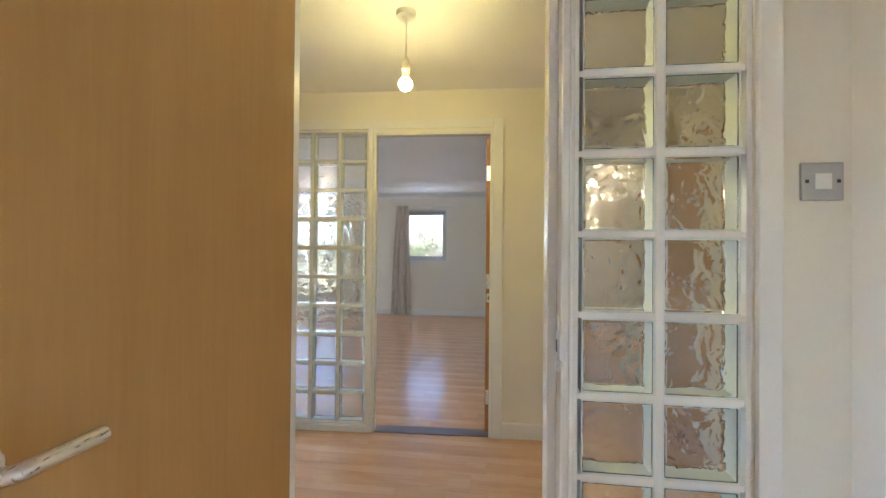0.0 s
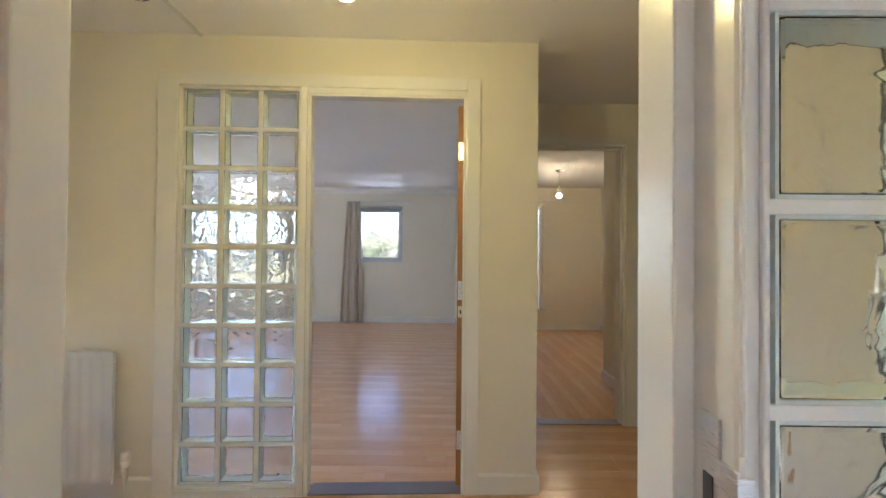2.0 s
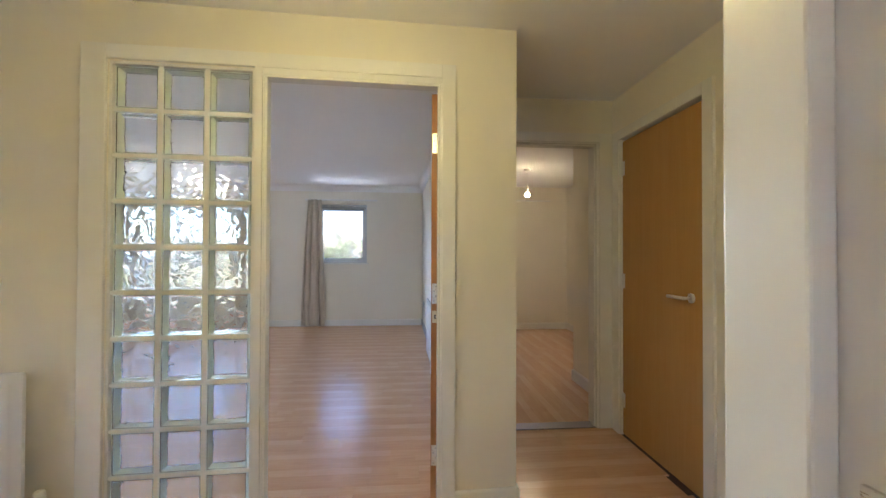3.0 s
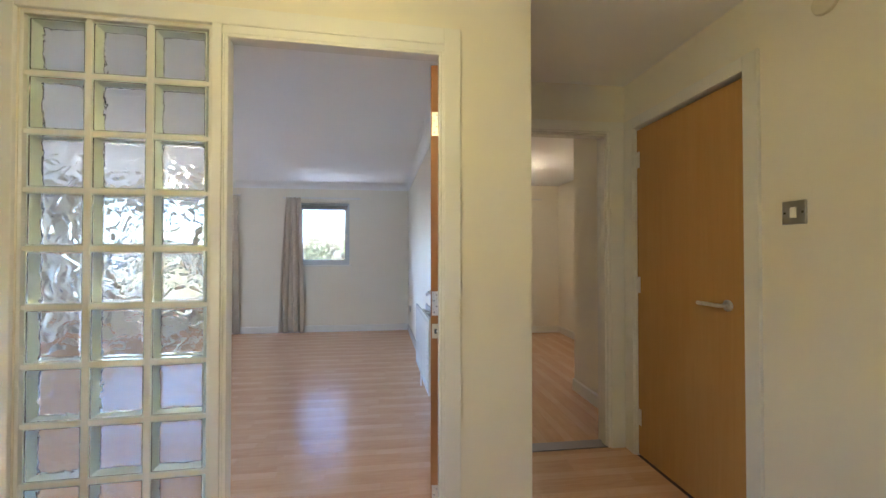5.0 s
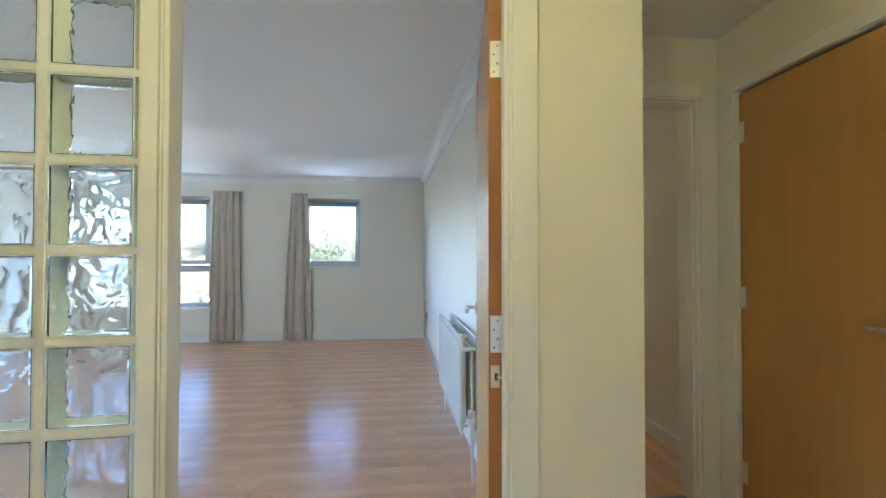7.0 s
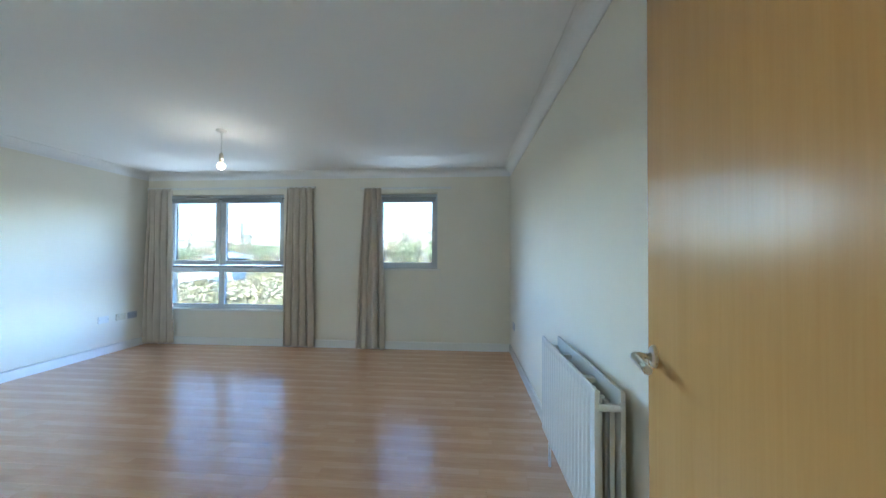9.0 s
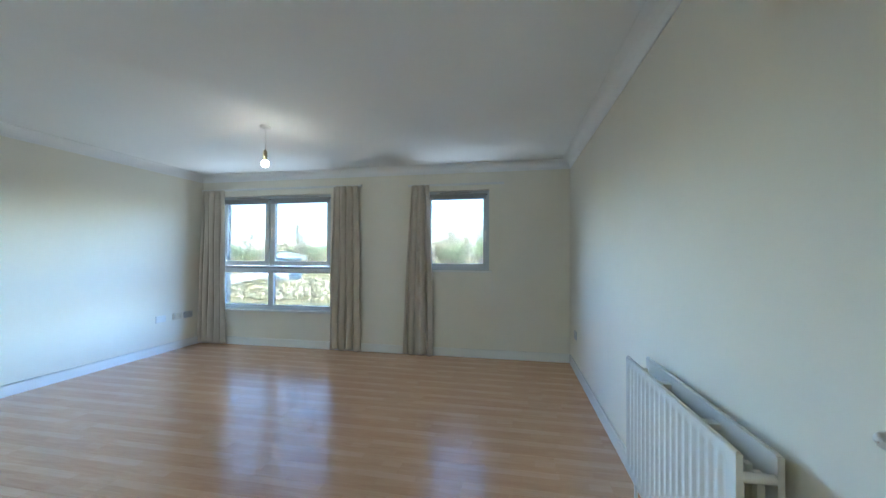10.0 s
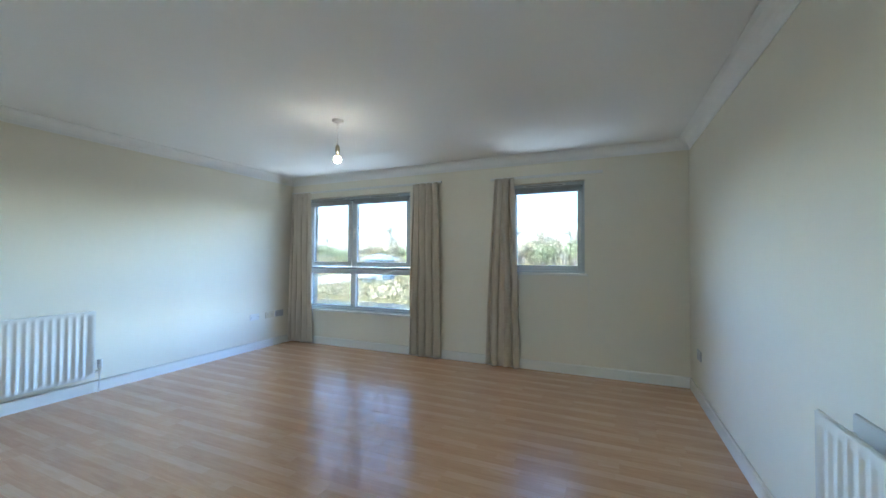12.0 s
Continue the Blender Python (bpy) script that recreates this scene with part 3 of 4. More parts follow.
door("door_3", pose(1.452, 0.748, 0.004, 0, 0, -90), 0.77, 2.03, "light oak veneer cupboard door, closed", (0.24, 1.06, 1.84), -1, False, 0.094)


# ---- windows ----
def handle_part(parent, x, y, z):
    hd = part("window_handle", box(NB(), x - 0.014, x + 0.014, y - 0.012, y, z - 0.03, z + 0.03, 0.004), M_WHITE, parent, "white window handle")
    part("grip", box(NB(), x - 0.009, x + 0.009, y - 0.034, y - 0.012, z - 0.115, z + 0.012, 0.006), M_WHITE, hd)


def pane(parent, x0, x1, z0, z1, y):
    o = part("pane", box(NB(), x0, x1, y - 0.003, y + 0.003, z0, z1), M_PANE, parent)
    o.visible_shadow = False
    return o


def bar(parent, name, x0, x1, z0, z1, y0, y1, mat=None):
    return part(name, box(NB(), x0, x1, y0, y1, z0, z1, 0.004), mat or M_FRAME, parent)


def sash(parent, x0, x1, z0, z1, y, w=0.05):
    s = bar(parent, "sash", x0, x0 + w, z0, z1, y, y + 0.06)
    bar(s, "sash_stile", x1 - w, x1, z0, z1, y, y + 0.06)
    bar(s, "sash_rail", x0 + w, x1 - w, z0, z0 + w, y, y + 0.06)
    bar(s, "sash_rail", x0 + w, x1 - w, z1 - w, z1, y, y + 0.06)
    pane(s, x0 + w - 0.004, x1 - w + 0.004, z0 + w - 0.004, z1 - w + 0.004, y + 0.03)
    return s


GY = FAR + 0.075
t = thing("window_3", pose(0, 0, 0), "wide grey framed window of four lights with white sill", "window", "", "structure")
a, b, c, d = W1
bar(t, "window_frame", a, a + 0.03, c, d, GY, GY + 0.09)
bar(t, "window_frame", b - 0.03, b, c, d, GY, GY + 0.09)
bar(t, "window_frame", a + 0.03, b - 0.03, d - 0.045, d, GY, GY + 0.09)
bar(t, "window_frame", a + 0.03, b - 0.03, c, c + 0.03, GY, GY + 0.09)
bar(t, "transom", a + 0.03, b - 0.03, 1.065, 1.115, GY + 0.012, GY + 0.09)
bar(t, "mullion", -3.905, -3.875, 1.115, d - 0.045, GY + 0.01, GY + 0.09)
bar(t, "mullion", -3.925, -3.845, c + 0.03, 1.065, GY + 0.01, GY + 0.09)
s = sash(t, a + 0.03, -3.905, 1.118, d - 0.047, GY - 0.006, 0.062)
handle_part(s, -3.935, GY - 0.006, 1.62)
s = sash(t, -3.875, b - 0.03, 1.118, d - 0.047, GY - 0.006, 0.062)
handle_part(s, -3.845, GY - 0.006, 1.62)
for x0, x1 in ((a + 0.03, -3.925), (-3.845, b - 0.03)):
    bar(t, "glazing_bead", x0, x1, 1.015, 1.065, GY + 0.012, GY + 0.07)
    bar(t, "glazing_bead", x0, x1, c + 0.03, c + 0.055, GY + 0.012, GY + 0.07)
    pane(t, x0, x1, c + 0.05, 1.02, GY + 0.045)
for x0, x1 in ((-4.45, -4.0), (-3.6, -3.1)):
    bar(t, "trickle_vent", x0, x1, d - 0.034, d - 0.014, GY - 0.02, GY, M_WHITE)
for x0, x1 in ((-4.42, -4.03), (-3.57, -3.13)):
    bar(t, "vent_slot", x0, x1, d - 0.030, d - 0.024, GY - 0.0215, GY - 0.0195, M_DARK)
# Dark strips carry the shade of the recess under the head and transom gap.
bar(t, "recess_shade_strip", a + 0.03, b - 0.03, d - 0.060, d - 0.046, GY - 0.010, GY - 0.004, M_DARK)
bar(t, "recess_shade_strip", a + 0.03, b - 0.03, 1.088, 1.098, GY + 0.006, GY + 0.014, M_DARK)
bar(t, "window_sill", a - 0.04, b + 0.04, c - 0.024, c, FAR - 0.035, FAR + 0.001, M_TRIM)
bar(t, "window_sill", a, b, c - 0.024, c + 0.002, FAR + 0.001, GY + 0.004, M_TRIM)

t = thing("window_4", pose(0, 0, 0), "small grey framed casement window with white sill", "window", "", "structure")
a, b, c, d = W2
bar(t, "window_frame", a, a + 0.03, c, d, GY, GY + 0.09)
bar(t, "window_frame", b - 0.025, b, c, d, GY, GY + 0.09)
bar(t, "window_frame", a + 0.03, b - 0.025, d - 0.045, d, GY, GY + 0.09)
bar(t, "window_frame", a + 0.03, b - 0.025, c, c + 0.025, GY, GY + 0.09)
s = sash(t, a + 0.03, b - 0.025, c + 0.026, d - 0.047, GY - 0.006, 0.055)
handle_part(s, b - 0.052, GY - 0.006, 1.56)
bar(t, "trickle_vent", -1.45, -0.98, d - 0.034, d - 0.014, GY - 0.02, GY, M_WHITE)
bar(t, "vent_slot", -1.42, -1.01, d - 0.030, d - 0.024, GY - 0.0215, GY - 0.0195, M_DARK)
# Dark strip coloured as the shade in the recess under the head.
bar(t, "recess_shade_strip", a + 0.03, b - 0.03, d - 0.060, d - 0.046, GY - 0.010, GY - 0.004, M_DARK)
bar(t, "window_sill", a - 0.04, b + 0.035, c - 0.026, c, FAR - 0.035, FAR + 0.001, M_TRIM)
bar(t, "window_sill", a, b, c - 0.026, c + 0.002, FAR + 0.001, GY + 0.004, M_TRIM)



def raised_blind(x0, x1, z, label):
    """A venetian blind drawn right up: head rail, stacked slats and bottom rail."""
    t = thing("venetian_blind", pose(x0, GY - 0.024, z), label, "blind", "raised blinds")
    w = x1 - x0
    part("head_rail", box(NB(), 0, w, -0.014, 0.014, -0.016, 0.0, 0.002), M_BLIND, t)
    slat = mesh_from("slat", box(NB(), 0.004, w - 0.004, -0.0125, 0.0125, 0, 0.0035, 0.0008), M_BLIND)
    for i in range(6):
        o = new("slat", slat)
        o.parent = t
        o.matrix_basis = pose(0, 0.0015 * (-1) ** i, -0.023 - 0.0058 * i, 2.0 * (-1) ** i, 0, 0)
    part("bottom_rail", box(NB(), 0.002, w - 0.002, -0.0125, 0.0125, -0.072, -0.058, 0.003), M_BLIND, t)
    return t


M_BLIND = painted("grey_blind_paint", (0.42, 0.43, 0.44), (0.36, 0.37, 0.38), 0.45, 60, 0.03)
raised_blind(W1[0] + 0.045, -3.915, W1[3] - 0.042, "grey venetian blind drawn up in the wide window")
raised_blind(-3.865, W1[1] - 0.045, W1[3] - 0.042, "grey venetian blind drawn up in the wide window")
raised_blind(W2[0] + 0.045, W2[1] - 0.04, W2[3] - 0.042, "grey venetian blind drawn up in the small window")

# glazed door of the second room
t = thing("window_5", pose(0, 0, 0), "white balcony door with small glazed panes and solid foot", "glazed door", "", "structure")
Y2 = 4.62
bar(t, "door_frame", 0.62, 0.67, 0.33, 2.045, Y2, Y2 + 0.08, M_TRIM)
bar(t, "door_frame", 1.575, 1.63, 0.33, 2.045, Y2, Y2 + 0.08, M_TRIM)
bar(t, "door_frame", 0.67, 1.575, 1.99, 2.045, Y2, Y2 + 0.08, M_TRIM)
bar(t, "window_sill", 0.58, 1.68, 0.30, 0.33, 4.53, Y2 + 0.08, M_TRIM)
lf = bar(t, "leaf", 0.67, 0.79, 0.335, 1.985, Y2 + 0.01, Y2 + 0.055, M_FRAME)
bar(lf, "leaf_stile", 1.455, 1.57, 0.335, 1.985, Y2 + 0.01, Y2 + 0.055)
bar(lf, "leaf_rail", 0.79, 1.455, 1.865, 1.985, Y2 + 0.01, Y2 + 0.055)
bar(lf, "leaf_panel", 0.79, 1.455, 0.335, 0.885, Y2 + 0.01, Y2 + 0.055)
for z in (1.225, 1.535):
    bar(lf, "glazing_bar", 0.79, 1.455, z - 0.013, z + 0.013, Y2 + 0.01, Y2 + 0.055, M_TRIM)
for z0, z1 in ((0.885, 1.212), (1.238, 1.522), (1.548, 1.865)):
    pane(lf, 0.79, 1.455, z0, z1, Y2 + 0.03).visible_shadow = True
handle_part(lf, 1.51, Y2 + 0.01, 1.2)


# ---- radiators ----
def panel_sheet(w, h, pitch=0.0533):
    """One pressed radiator panel: flutes between a flat rim. Local x across, z up, front at -y."""
    bm = NB()
    n = max(4, round((w - 0.06) / pitch))
    p = (w - 0.06) / n
    xs = [(0.0, 0.0), (0.03, 0.0)]
    for i in range(n):
        x = 0.03 + i * p
        xs += [(x + p * 0.14, 0.0045), (x + p * 0.60, 0.0045), (x + p * 0.74, 0.0)]
        if i < n - 1:
            xs.append((x + p, 0.0))
    xs += [(w, 0.0)]
    zs = [(0.0, 0), (0.028, 0), (0.042, 1), (h - 0.042, 1), (h - 0.028, 0), (h, 0)]
    grid = [[bm.verts.new((x, (-0.010 + dep * k) , z)) for x, dep in xs] for z, k in zs]
    for r0, r1 in zip(grid, grid[1:]):
        for i in range(len(xs) - 1):
            bm.faces.new((r0[i], r0[i + 1], r1[i + 1], r1[i]))
    back = [bm.verts.new((x, 0.006, z)) for x, z in ((0, 0), (w, 0), (w, h), (0, h))]
    rim = [grid[0][0], grid[0][-1], grid[-1][-1], grid[-1][0]]
    bm.faces.new((back[0], back[1], *[v for v in reversed(grid[0])]))
    bm.faces.new((back[2], back[3], *grid[-1]))
    bm.faces.new((back[1], back[2], *[grid[j][-1] for j in range(len(zs) - 1, -1, -1)]))
    bm.faces.new((back[3], back[0], *[grid[j][0] for j in range(len(zs))]))
    bm.faces.new(back[::-1])
    return bm


def radiator(m, w, h, depth, double, label, valve_end, pipe_drop):
    """A pressed steel panel radiator on a wall at local y=depth; local x along the wall, front towards -y."""
    t = thing("radiator", m, label, "radiator")
    f = part("front_panel", panel_sheet(w, h), M_RAD, t, "", True)
    # rolled top edge
    part("top_rail", pipe(NB(), [(0.004, -0.002, h), (w - 0.004, -0.002, h)], 0.007, 10), M_RAD, t, "", True)
    if double:
        b = part("back_panel", panel_sheet(w, h), M_RAD, t, "", True, pose(w, depth - 0.045, 0, 0, 0, 180) )
        part("top_rail", pipe(NB(), [(0.004, depth - 0.045, h), (w - 0.004, depth - 0.045, h)], 0.007, 10), M_RAD, t, "", True)
        k = round(w / 0.0533)
        fin = mesh_from("convector_fin", box(NB(), -0.012, 0.012, 0, 0.018, 0.05, h - 0.06), M_RAD)
        for i in range(k):
            for y in (0.008, depth - 0.078):
                o = new("convector_fin", fin)
                o.parent = t
                o.location = (0.045 + i * (w - 0.09) / (k - 1), y, 0)
        for x in (0.012, w - 0.012):
            for z in (0.03, h - 0.075):
                part("side_tube", tube(NB(), (x, 0.0, z + 0.015), (x, depth - 0.05, z + 0.015), 0.013, 12), M_RAD, t, "", True)
        for x in (w * 0.3, w * 0.7):
            part("lug", box(NB(), x - 0.02, x + 0.02, 0.004, depth - 0.05, h - 0.05, h - 0.03, 0.003), M_RAD, t)
    for x in (w * 0.18, w * 0.82):
        part("bracket", box(NB(), x - 0.018, x + 0.018, (depth - 0.04 if double else 0.006), depth - 0.001, 0.06, h - 0.06, 0.002), M_RAD, t)
    # valve
    s = 1 if valve_end > 0 else -1
    x0 = w if s > 0 else 0.0
    yc = 0.012 if not double else (depth - 0.045) / 2
    v = part("valve", tube(NB(), (x0 - s * 0.004, yc, 0.045), (x0 + s * 0.05, yc, 0.045), 0.010, 12), M_STEEL, t, "chrome radiator valve", True)
    part("valve_body", lathe(NB(), [(0, -0.03), (0.011, -0.03), (0.013, -0.012), (0.013, 0.018), (0.016, 0.02), (0.016, 0.032), (0, 0.032)], 16, (x0 + s * 0.05, yc, 0.045)), M_STEEL, v, "", True)
    part("thermostat_head", lathe(NB(), [(0, 0.033), (0.018, 0.033), (0.021, 0.04), (0.021, 0.062), (0.0195, 0.064), (0.0195, 0.068), (0.021, 0.07), (0.0205, 0.098), (0.016, 0.106), (0, 0.106)], 20, (x0 + s * 0.05, yc, 0.045)), M_WHITE, v, "white thermostatic head", True)
    part("supply_pipe", pipe(NB(), [(x0 + s * 0.05, yc, 0.02), (x0 + s * 0.05, yc, -0.04), (x0 + s * 0.047, yc + 0.004, -pipe_drop * 0.7), (x0 + s * 0.042, yc + 0.008, -pipe_drop)], 0.007, 10), M_WHITE, v, "", True)
    # second end: lock-shield valve and its pipe
    x1 = 0.0 if s > 0 else w
    v = part("lockshield_valve", tube(NB(), (x1 + s * 0.004, yc, 0.045), (x1 - s * 0.04, yc, 0.045), 0.010, 12), M_STEEL, t, "chrome lock-shield valve", True)
    part("supply_pipe", pipe(NB(), [(x1 - s * 0.04, yc, 0.055), (x1 - s * 0.04, yc, -pipe_drop)], 0.0075, 10), M_WHITE, v, "", True)
    return t


# front of the long-wall radiator faces the room (towards -x)
rot = math.degrees(math.atan2(R_FAR - R_NEAR, FAR - PT))
radiator(pose(wall_x(2.2) - 0.132, 2.2, 0.25, 0, 0, -90 - rot), 0.955, 0.535, 0.132, True, "white double-panel radiator on the living-room wall", 1, 0.25)
rotw = math.degrees(math.atan2(L_FAR - L_NEAR, FAR - PT))
radiator(pose(west_x(1.37) + 0.055, 1.37, 0.15, 0, 0, 90 - rotw), 1.2, 0.60, 0.058, False, "white single-panel radiator on the living-room side wall", 1, 0.15)
radiator(TURN @ pose(-2.562, -0.075, 0.112), 0.965, 0.64, 0.075, False, "white single-panel radiator in the hall", 1, 0.105)


# ---- curtains and rails ----
def curtain(x0t, x1t, x0b, x1b, z0, z1, y, folds, seed, label):
    """A gathered curtain: pleated heading, deep folds that widen to the hem."""
    rng = random.Random(seed)
    t = thing("curtain", pose((x0b + x1b) / 2, y, z0), label, "curtain", "curtains at the windows")
    cx = (x0b + x1b) / 2
    cols, rws = folds * 18, 36
    ph = [rng.uniform(-0.5, 0.5) for _ in range(folds + 1)]
    am = [rng.uniform(0.7, 1.3) for _ in range(folds + 1)]
    bm = NB()
    grid = []
    for r in range(rws + 1):
        v = r / rws
        z = (z1 - z0) * v
        k = v ** 1.6
        row = []
        for c in range(cols + 1):
            u = c / cols
            f = u * folds
            i = min(int(f), folds - 1)
            w = f - i
            amp = (am[i] * (1 - w) + am[i + 1] * w)
            shift = (ph[i] * (1 - w) + ph[i + 1] * w) * (1 - 0.7 * v)
            xb = x0b + (x1b - x0b) * u
            xt = x0t + (x1t - x0t) * u
            x = xb * (1 - k) + xt * k
            phase = 2 * math.pi * (f + shift * 0.5)
            x += 0.012 * math.sin(2 * phase + 1.1) * (1 - 0.4 * v)
            depth = (0.043 * (1 - 0.25 * v)) * amp
            if v > 0.955:
                depth *= 0.55
            yy = depth * math.sin(phase) + 0.008 * math.sin(3.1 * v + i) + 0.006 * math.sin(9 * v + 2.0 * f)
            row.append(bm.verts.new((x - cx, yy, z + (0.006 * math.sin(phase * 0.5 + seed) if r == 0 else 0))))
        grid.append(row)
    for a, b in zip(grid, grid[1:]):
        for c in range(cols):
            bm.faces.new((a[c], a[c + 1], b[c + 1], b[c]))
    o = part("cloth", bm, M_CURTAIN, t, "", True)
    md = o.modifiers.new("thickness", "SOLIDIFY")
    md.thickness = 0.003
    # heading tape
    part("heading_tape", box(NB(), x0t - cx + 0.004, x1t - cx - 0.004, 0.02, 0.026, z1 - z0 - 0.075, z1 - z0 - 0.012, 0.002), M_CURTAIN, t)
    return t


CY = FAR - 0.075
curtain(-4.885, -4.53, -4.93, -4.50, 0.018, 2.185, CY, 4, 3, "taupe gathered curtain hanging beside the wide window")
curtain(-2.85, -2.50, -2.90, -2.46, 0.018, 2.185, CY, 4, 5, "taupe gathered curtain drawn back from the wide window")
curtain(-1.76, -1.535, -1.85, -1.48, 0.012, 2.165, CY, 3, 8, "taupe gathered curtain drawn back from the small window")


def curtain_rail(x0, x1, z, y, label):
    t = thing("curtain_rail", pose(x0, y, z), label, "curtain rail", "curtain rails")
    w = x1 - x0
    part("track", box(NB(), 0, w, -0.010, 0.010, -0.014, 0.013, 0.004), M_WHITE, t)
    for x in (0, w):
        part("end_stop", box(NB(), x - 0.012, x + 0.012, -0.012, 0.012, -0.014, 0.013, 0.004), M_WHITE, t)
    n = max(2, round(w / 0.6))
    for i in range(n + 1):
        x = 0.03 + (w - 0.06) * i / n
        part("bracket", box(NB(), x - 0.008, x + 0.008, 0.009, FAR - y, -0.008, 0.012, 0.002), M_WHITE, t)
    return t


curtain_rail(-4.90, -2.46, 2.19, FAR - 0.05, "white plastic curtain track above the wide window")
curtain_rail(-1.80, -0.60, 2.165, FAR - 0.05, "white plastic curtain track above the small window")
t = thing("curtain_rail", pose(0.55, 4.52, 2.13), "white plastic curtain track above the balcony door", "curtain rail", "curtain rails")
part("track", box(NB(), 0, 1.75, -0.009, 0.009, -0.010, 0.010, 0.004), M_WHITE, t)
for x in (0.05, 0.6, 1.15, 1.7):
    part("bracket", box(NB(), x - 0.008, x + 0.008, 0.009, 0.05, -0.008, 0.012, 0.002), M_WHITE, t)
t = thing("blind_cord", pose(-0.735, FAR - 0.006, 0.45), "thin white cord hanging below the small window", "cord")
part("cord", pipe(NB(), [(-0.03, -0.032, 0.66), (-0.012, -0.034, 0.615), (0.0, -0.012, 0.57), (0.001, 0.0, 0.4), (0, 0.001, 0.05), (0, 0, 0.0)], 0.0022, 6), M_WHITE, t)
part("toggle", lathe(NB(), [(0, 0), (0.005, 0.002), (0.004, 0.02), (0.002, 0.026), (0, 0.026)], 10, (0, 0, -0.02)), M_WHITE, t, "", True)


# ---- pendants ----
def pendant(x, y, ceiling, drop, bulb_mat, label):
    t = thing("pendant_light", pose(x, y, ceiling), label, "pendant light", "bare bulb pendants")
    part("ceiling_rose", lathe(NB(), [(0, -0.03), (0.016, -0.03), (0.022, -0.024), (0.044, -0.021), (0.046, -0.016), (0.047, 0), (0, 0)], 28), M_WHITE, t, "", True)
    part("flex", pipe(NB(), [(0, 0, -0.025), (0.001, 0, -drop * 0.4), (0, 0.001, -drop + 0.115)], 0.0032, 8), M_WHITE, t, "", True)
    z = -drop
    hd = part("lamp_holder", lathe(NB(), [(0, z + 0.122), (0.009, z + 0.122), (0.013, z + 0.112), (0.0175, z + 0.108), (0.0185, z + 0.075), (0.021, z + 0.073), (0.021, z + 0.066), (0.0185, z + 0.064), (0.0175, z + 0.052), (0, z + 0.052)], 24), M_CREAM, t, "", True)
    bl = part("bulb", lathe(NB(), [(0, -0.031), (0.011, -0.029), (0.022, -0.022), (0.029, -0.011), (0.031, 0.0), (0.029, 0.011), (0.0225, 0.0215), (0, 0.0235)], 24, (0, 0, z)), bulb_mat, t, "lit white bulb", True)
    part("bulb_collar", lathe(NB(), [(0, z + 0.024), (0.0205, z + 0.0235), (0.0165, z + 0.034), (0.0145, z + 0.053), (0, z + 0.053)], 24), M_CREAM, bl, "white plastic bulb collar", True)
    return t


pendant(-0.282, -0.89, HC, 0.335, M_BULB, "bare lit bulb on a white flex in the hall")
pendant(-2.59, 3.238, LC, 0.335, M_BULB_COOL, "bare lit bulb on a white flex in the living room")
pendant(1.51, 3.2, HC, 0.335, M_BULB_ROOM, "bare lit bulb on a white flex in the second room")


# ---- switches, sockets, detector ----
def plate(name, m, w, h, mat, label, category, bits, group=""):
    """A wall plate: local x across, z up, out of the wall along -y; bits are (x0, x1, z0, z1, depth, material)."""
    t = thing(name, m, label, category, group)
    part("faceplate", box(NB(), -w / 2, w / 2, -0.009, 0, -h / 2, h / 2, 0.003), mat, t)
    for nm, x0, x1, z0, z1, dp, mt in bits:
        part(nm, box(NB(), x0, x1, -0.009 - dp, -0.008, z0, z1, 0.0008), mt, t)
    return t


def screws(x):
    return [("screw", -x - 0.004, -x + 0.004, -0.004, 0.004, 0.001, M_DARK), ("screw", x - 0.004, x + 0.004, -0.004, 0.004, 0.001, M_DARK)]


plate("light_switch", pose(0.878, W_S, 1.42), 0.088, 0.088, M_PLATE, "satin steel light switch with white rocker", "light switch",
      [("rocker", -0.017, 0.017, -0.018, 0.018, 0.003, M_WHITE)] + screws(0.033), "light switches")
plate("light_switch", pose(1.445, -0.243, 1.413, 0, 0, -90), 0.09, 0.09, M_PLATE, "satin steel light switch by the cupboard door", "light switch",
      [("rocker", -0.012, 0.012, -0.020, 0.020, 0.003, M_WHITE)] + screws(0.034), "light switches")
plate("light_switch", pose(1.6, 1.17, 1.37, 0, 0, -90), 0.086, 0.086, M_WHITE, "white plastic light switch in the second room", "light switch",
      [("rocker", -0.010, 0.010, -0.018, 0.018, 0.003, M_WHITE)], "light switches")


def socket_bits(w, dark):
    out = []
    for cx in ((-w / 4, w / 4) if w > 0.1 else (0,)):
        out += [("slot", cx - 0.0035, cx + 0.0035, 0.006, 0.014, 0.0006, dark), ("slot", cx - 0.015, cx - 0.009, -0.012, -0.008, 0.0006, dark), ("slot", cx + 0.009, cx + 0.015, -0.012, -0.008, 0.0006, dark),
                ("rocker", cx - 0.006, cx + 0.006, 0.022, 0.036, 0.003, M_WHITE)]
    return out


WA = 90 - rotw
plate("socket", pose(west_x(4.39), 4.39, 0.44, 0, 0, WA), 0.146, 0.086, M_WHITE, "white blanking plate on the side wall", "wall plate", screws(0.06), "sockets")
plate("socket", pose(west_x(4.645), 4.645, 0.44, 0, 0, WA), 0.146, 0.086, M_CREAM, "cream double socket on the side wall", "socket", socket_bits(0.146, M_DARK), "sockets")
plate("socket", pose(west_x(4.825), 4.825, 0.44, 0, 0, WA), 0.146, 0.086, M_PLATE, "steel double socket on the side wall", "socket", socket_bits(0.146, M_DARK), "sockets")
plate("socket", pose(wall_x(4.68), 4.68, 0.405, 0, 0, -90 - rot), 0.146, 0.086, M_PLATE, "steel double socket on the long wall", "socket", socket_bits(0.146, M_DARK), "sockets")

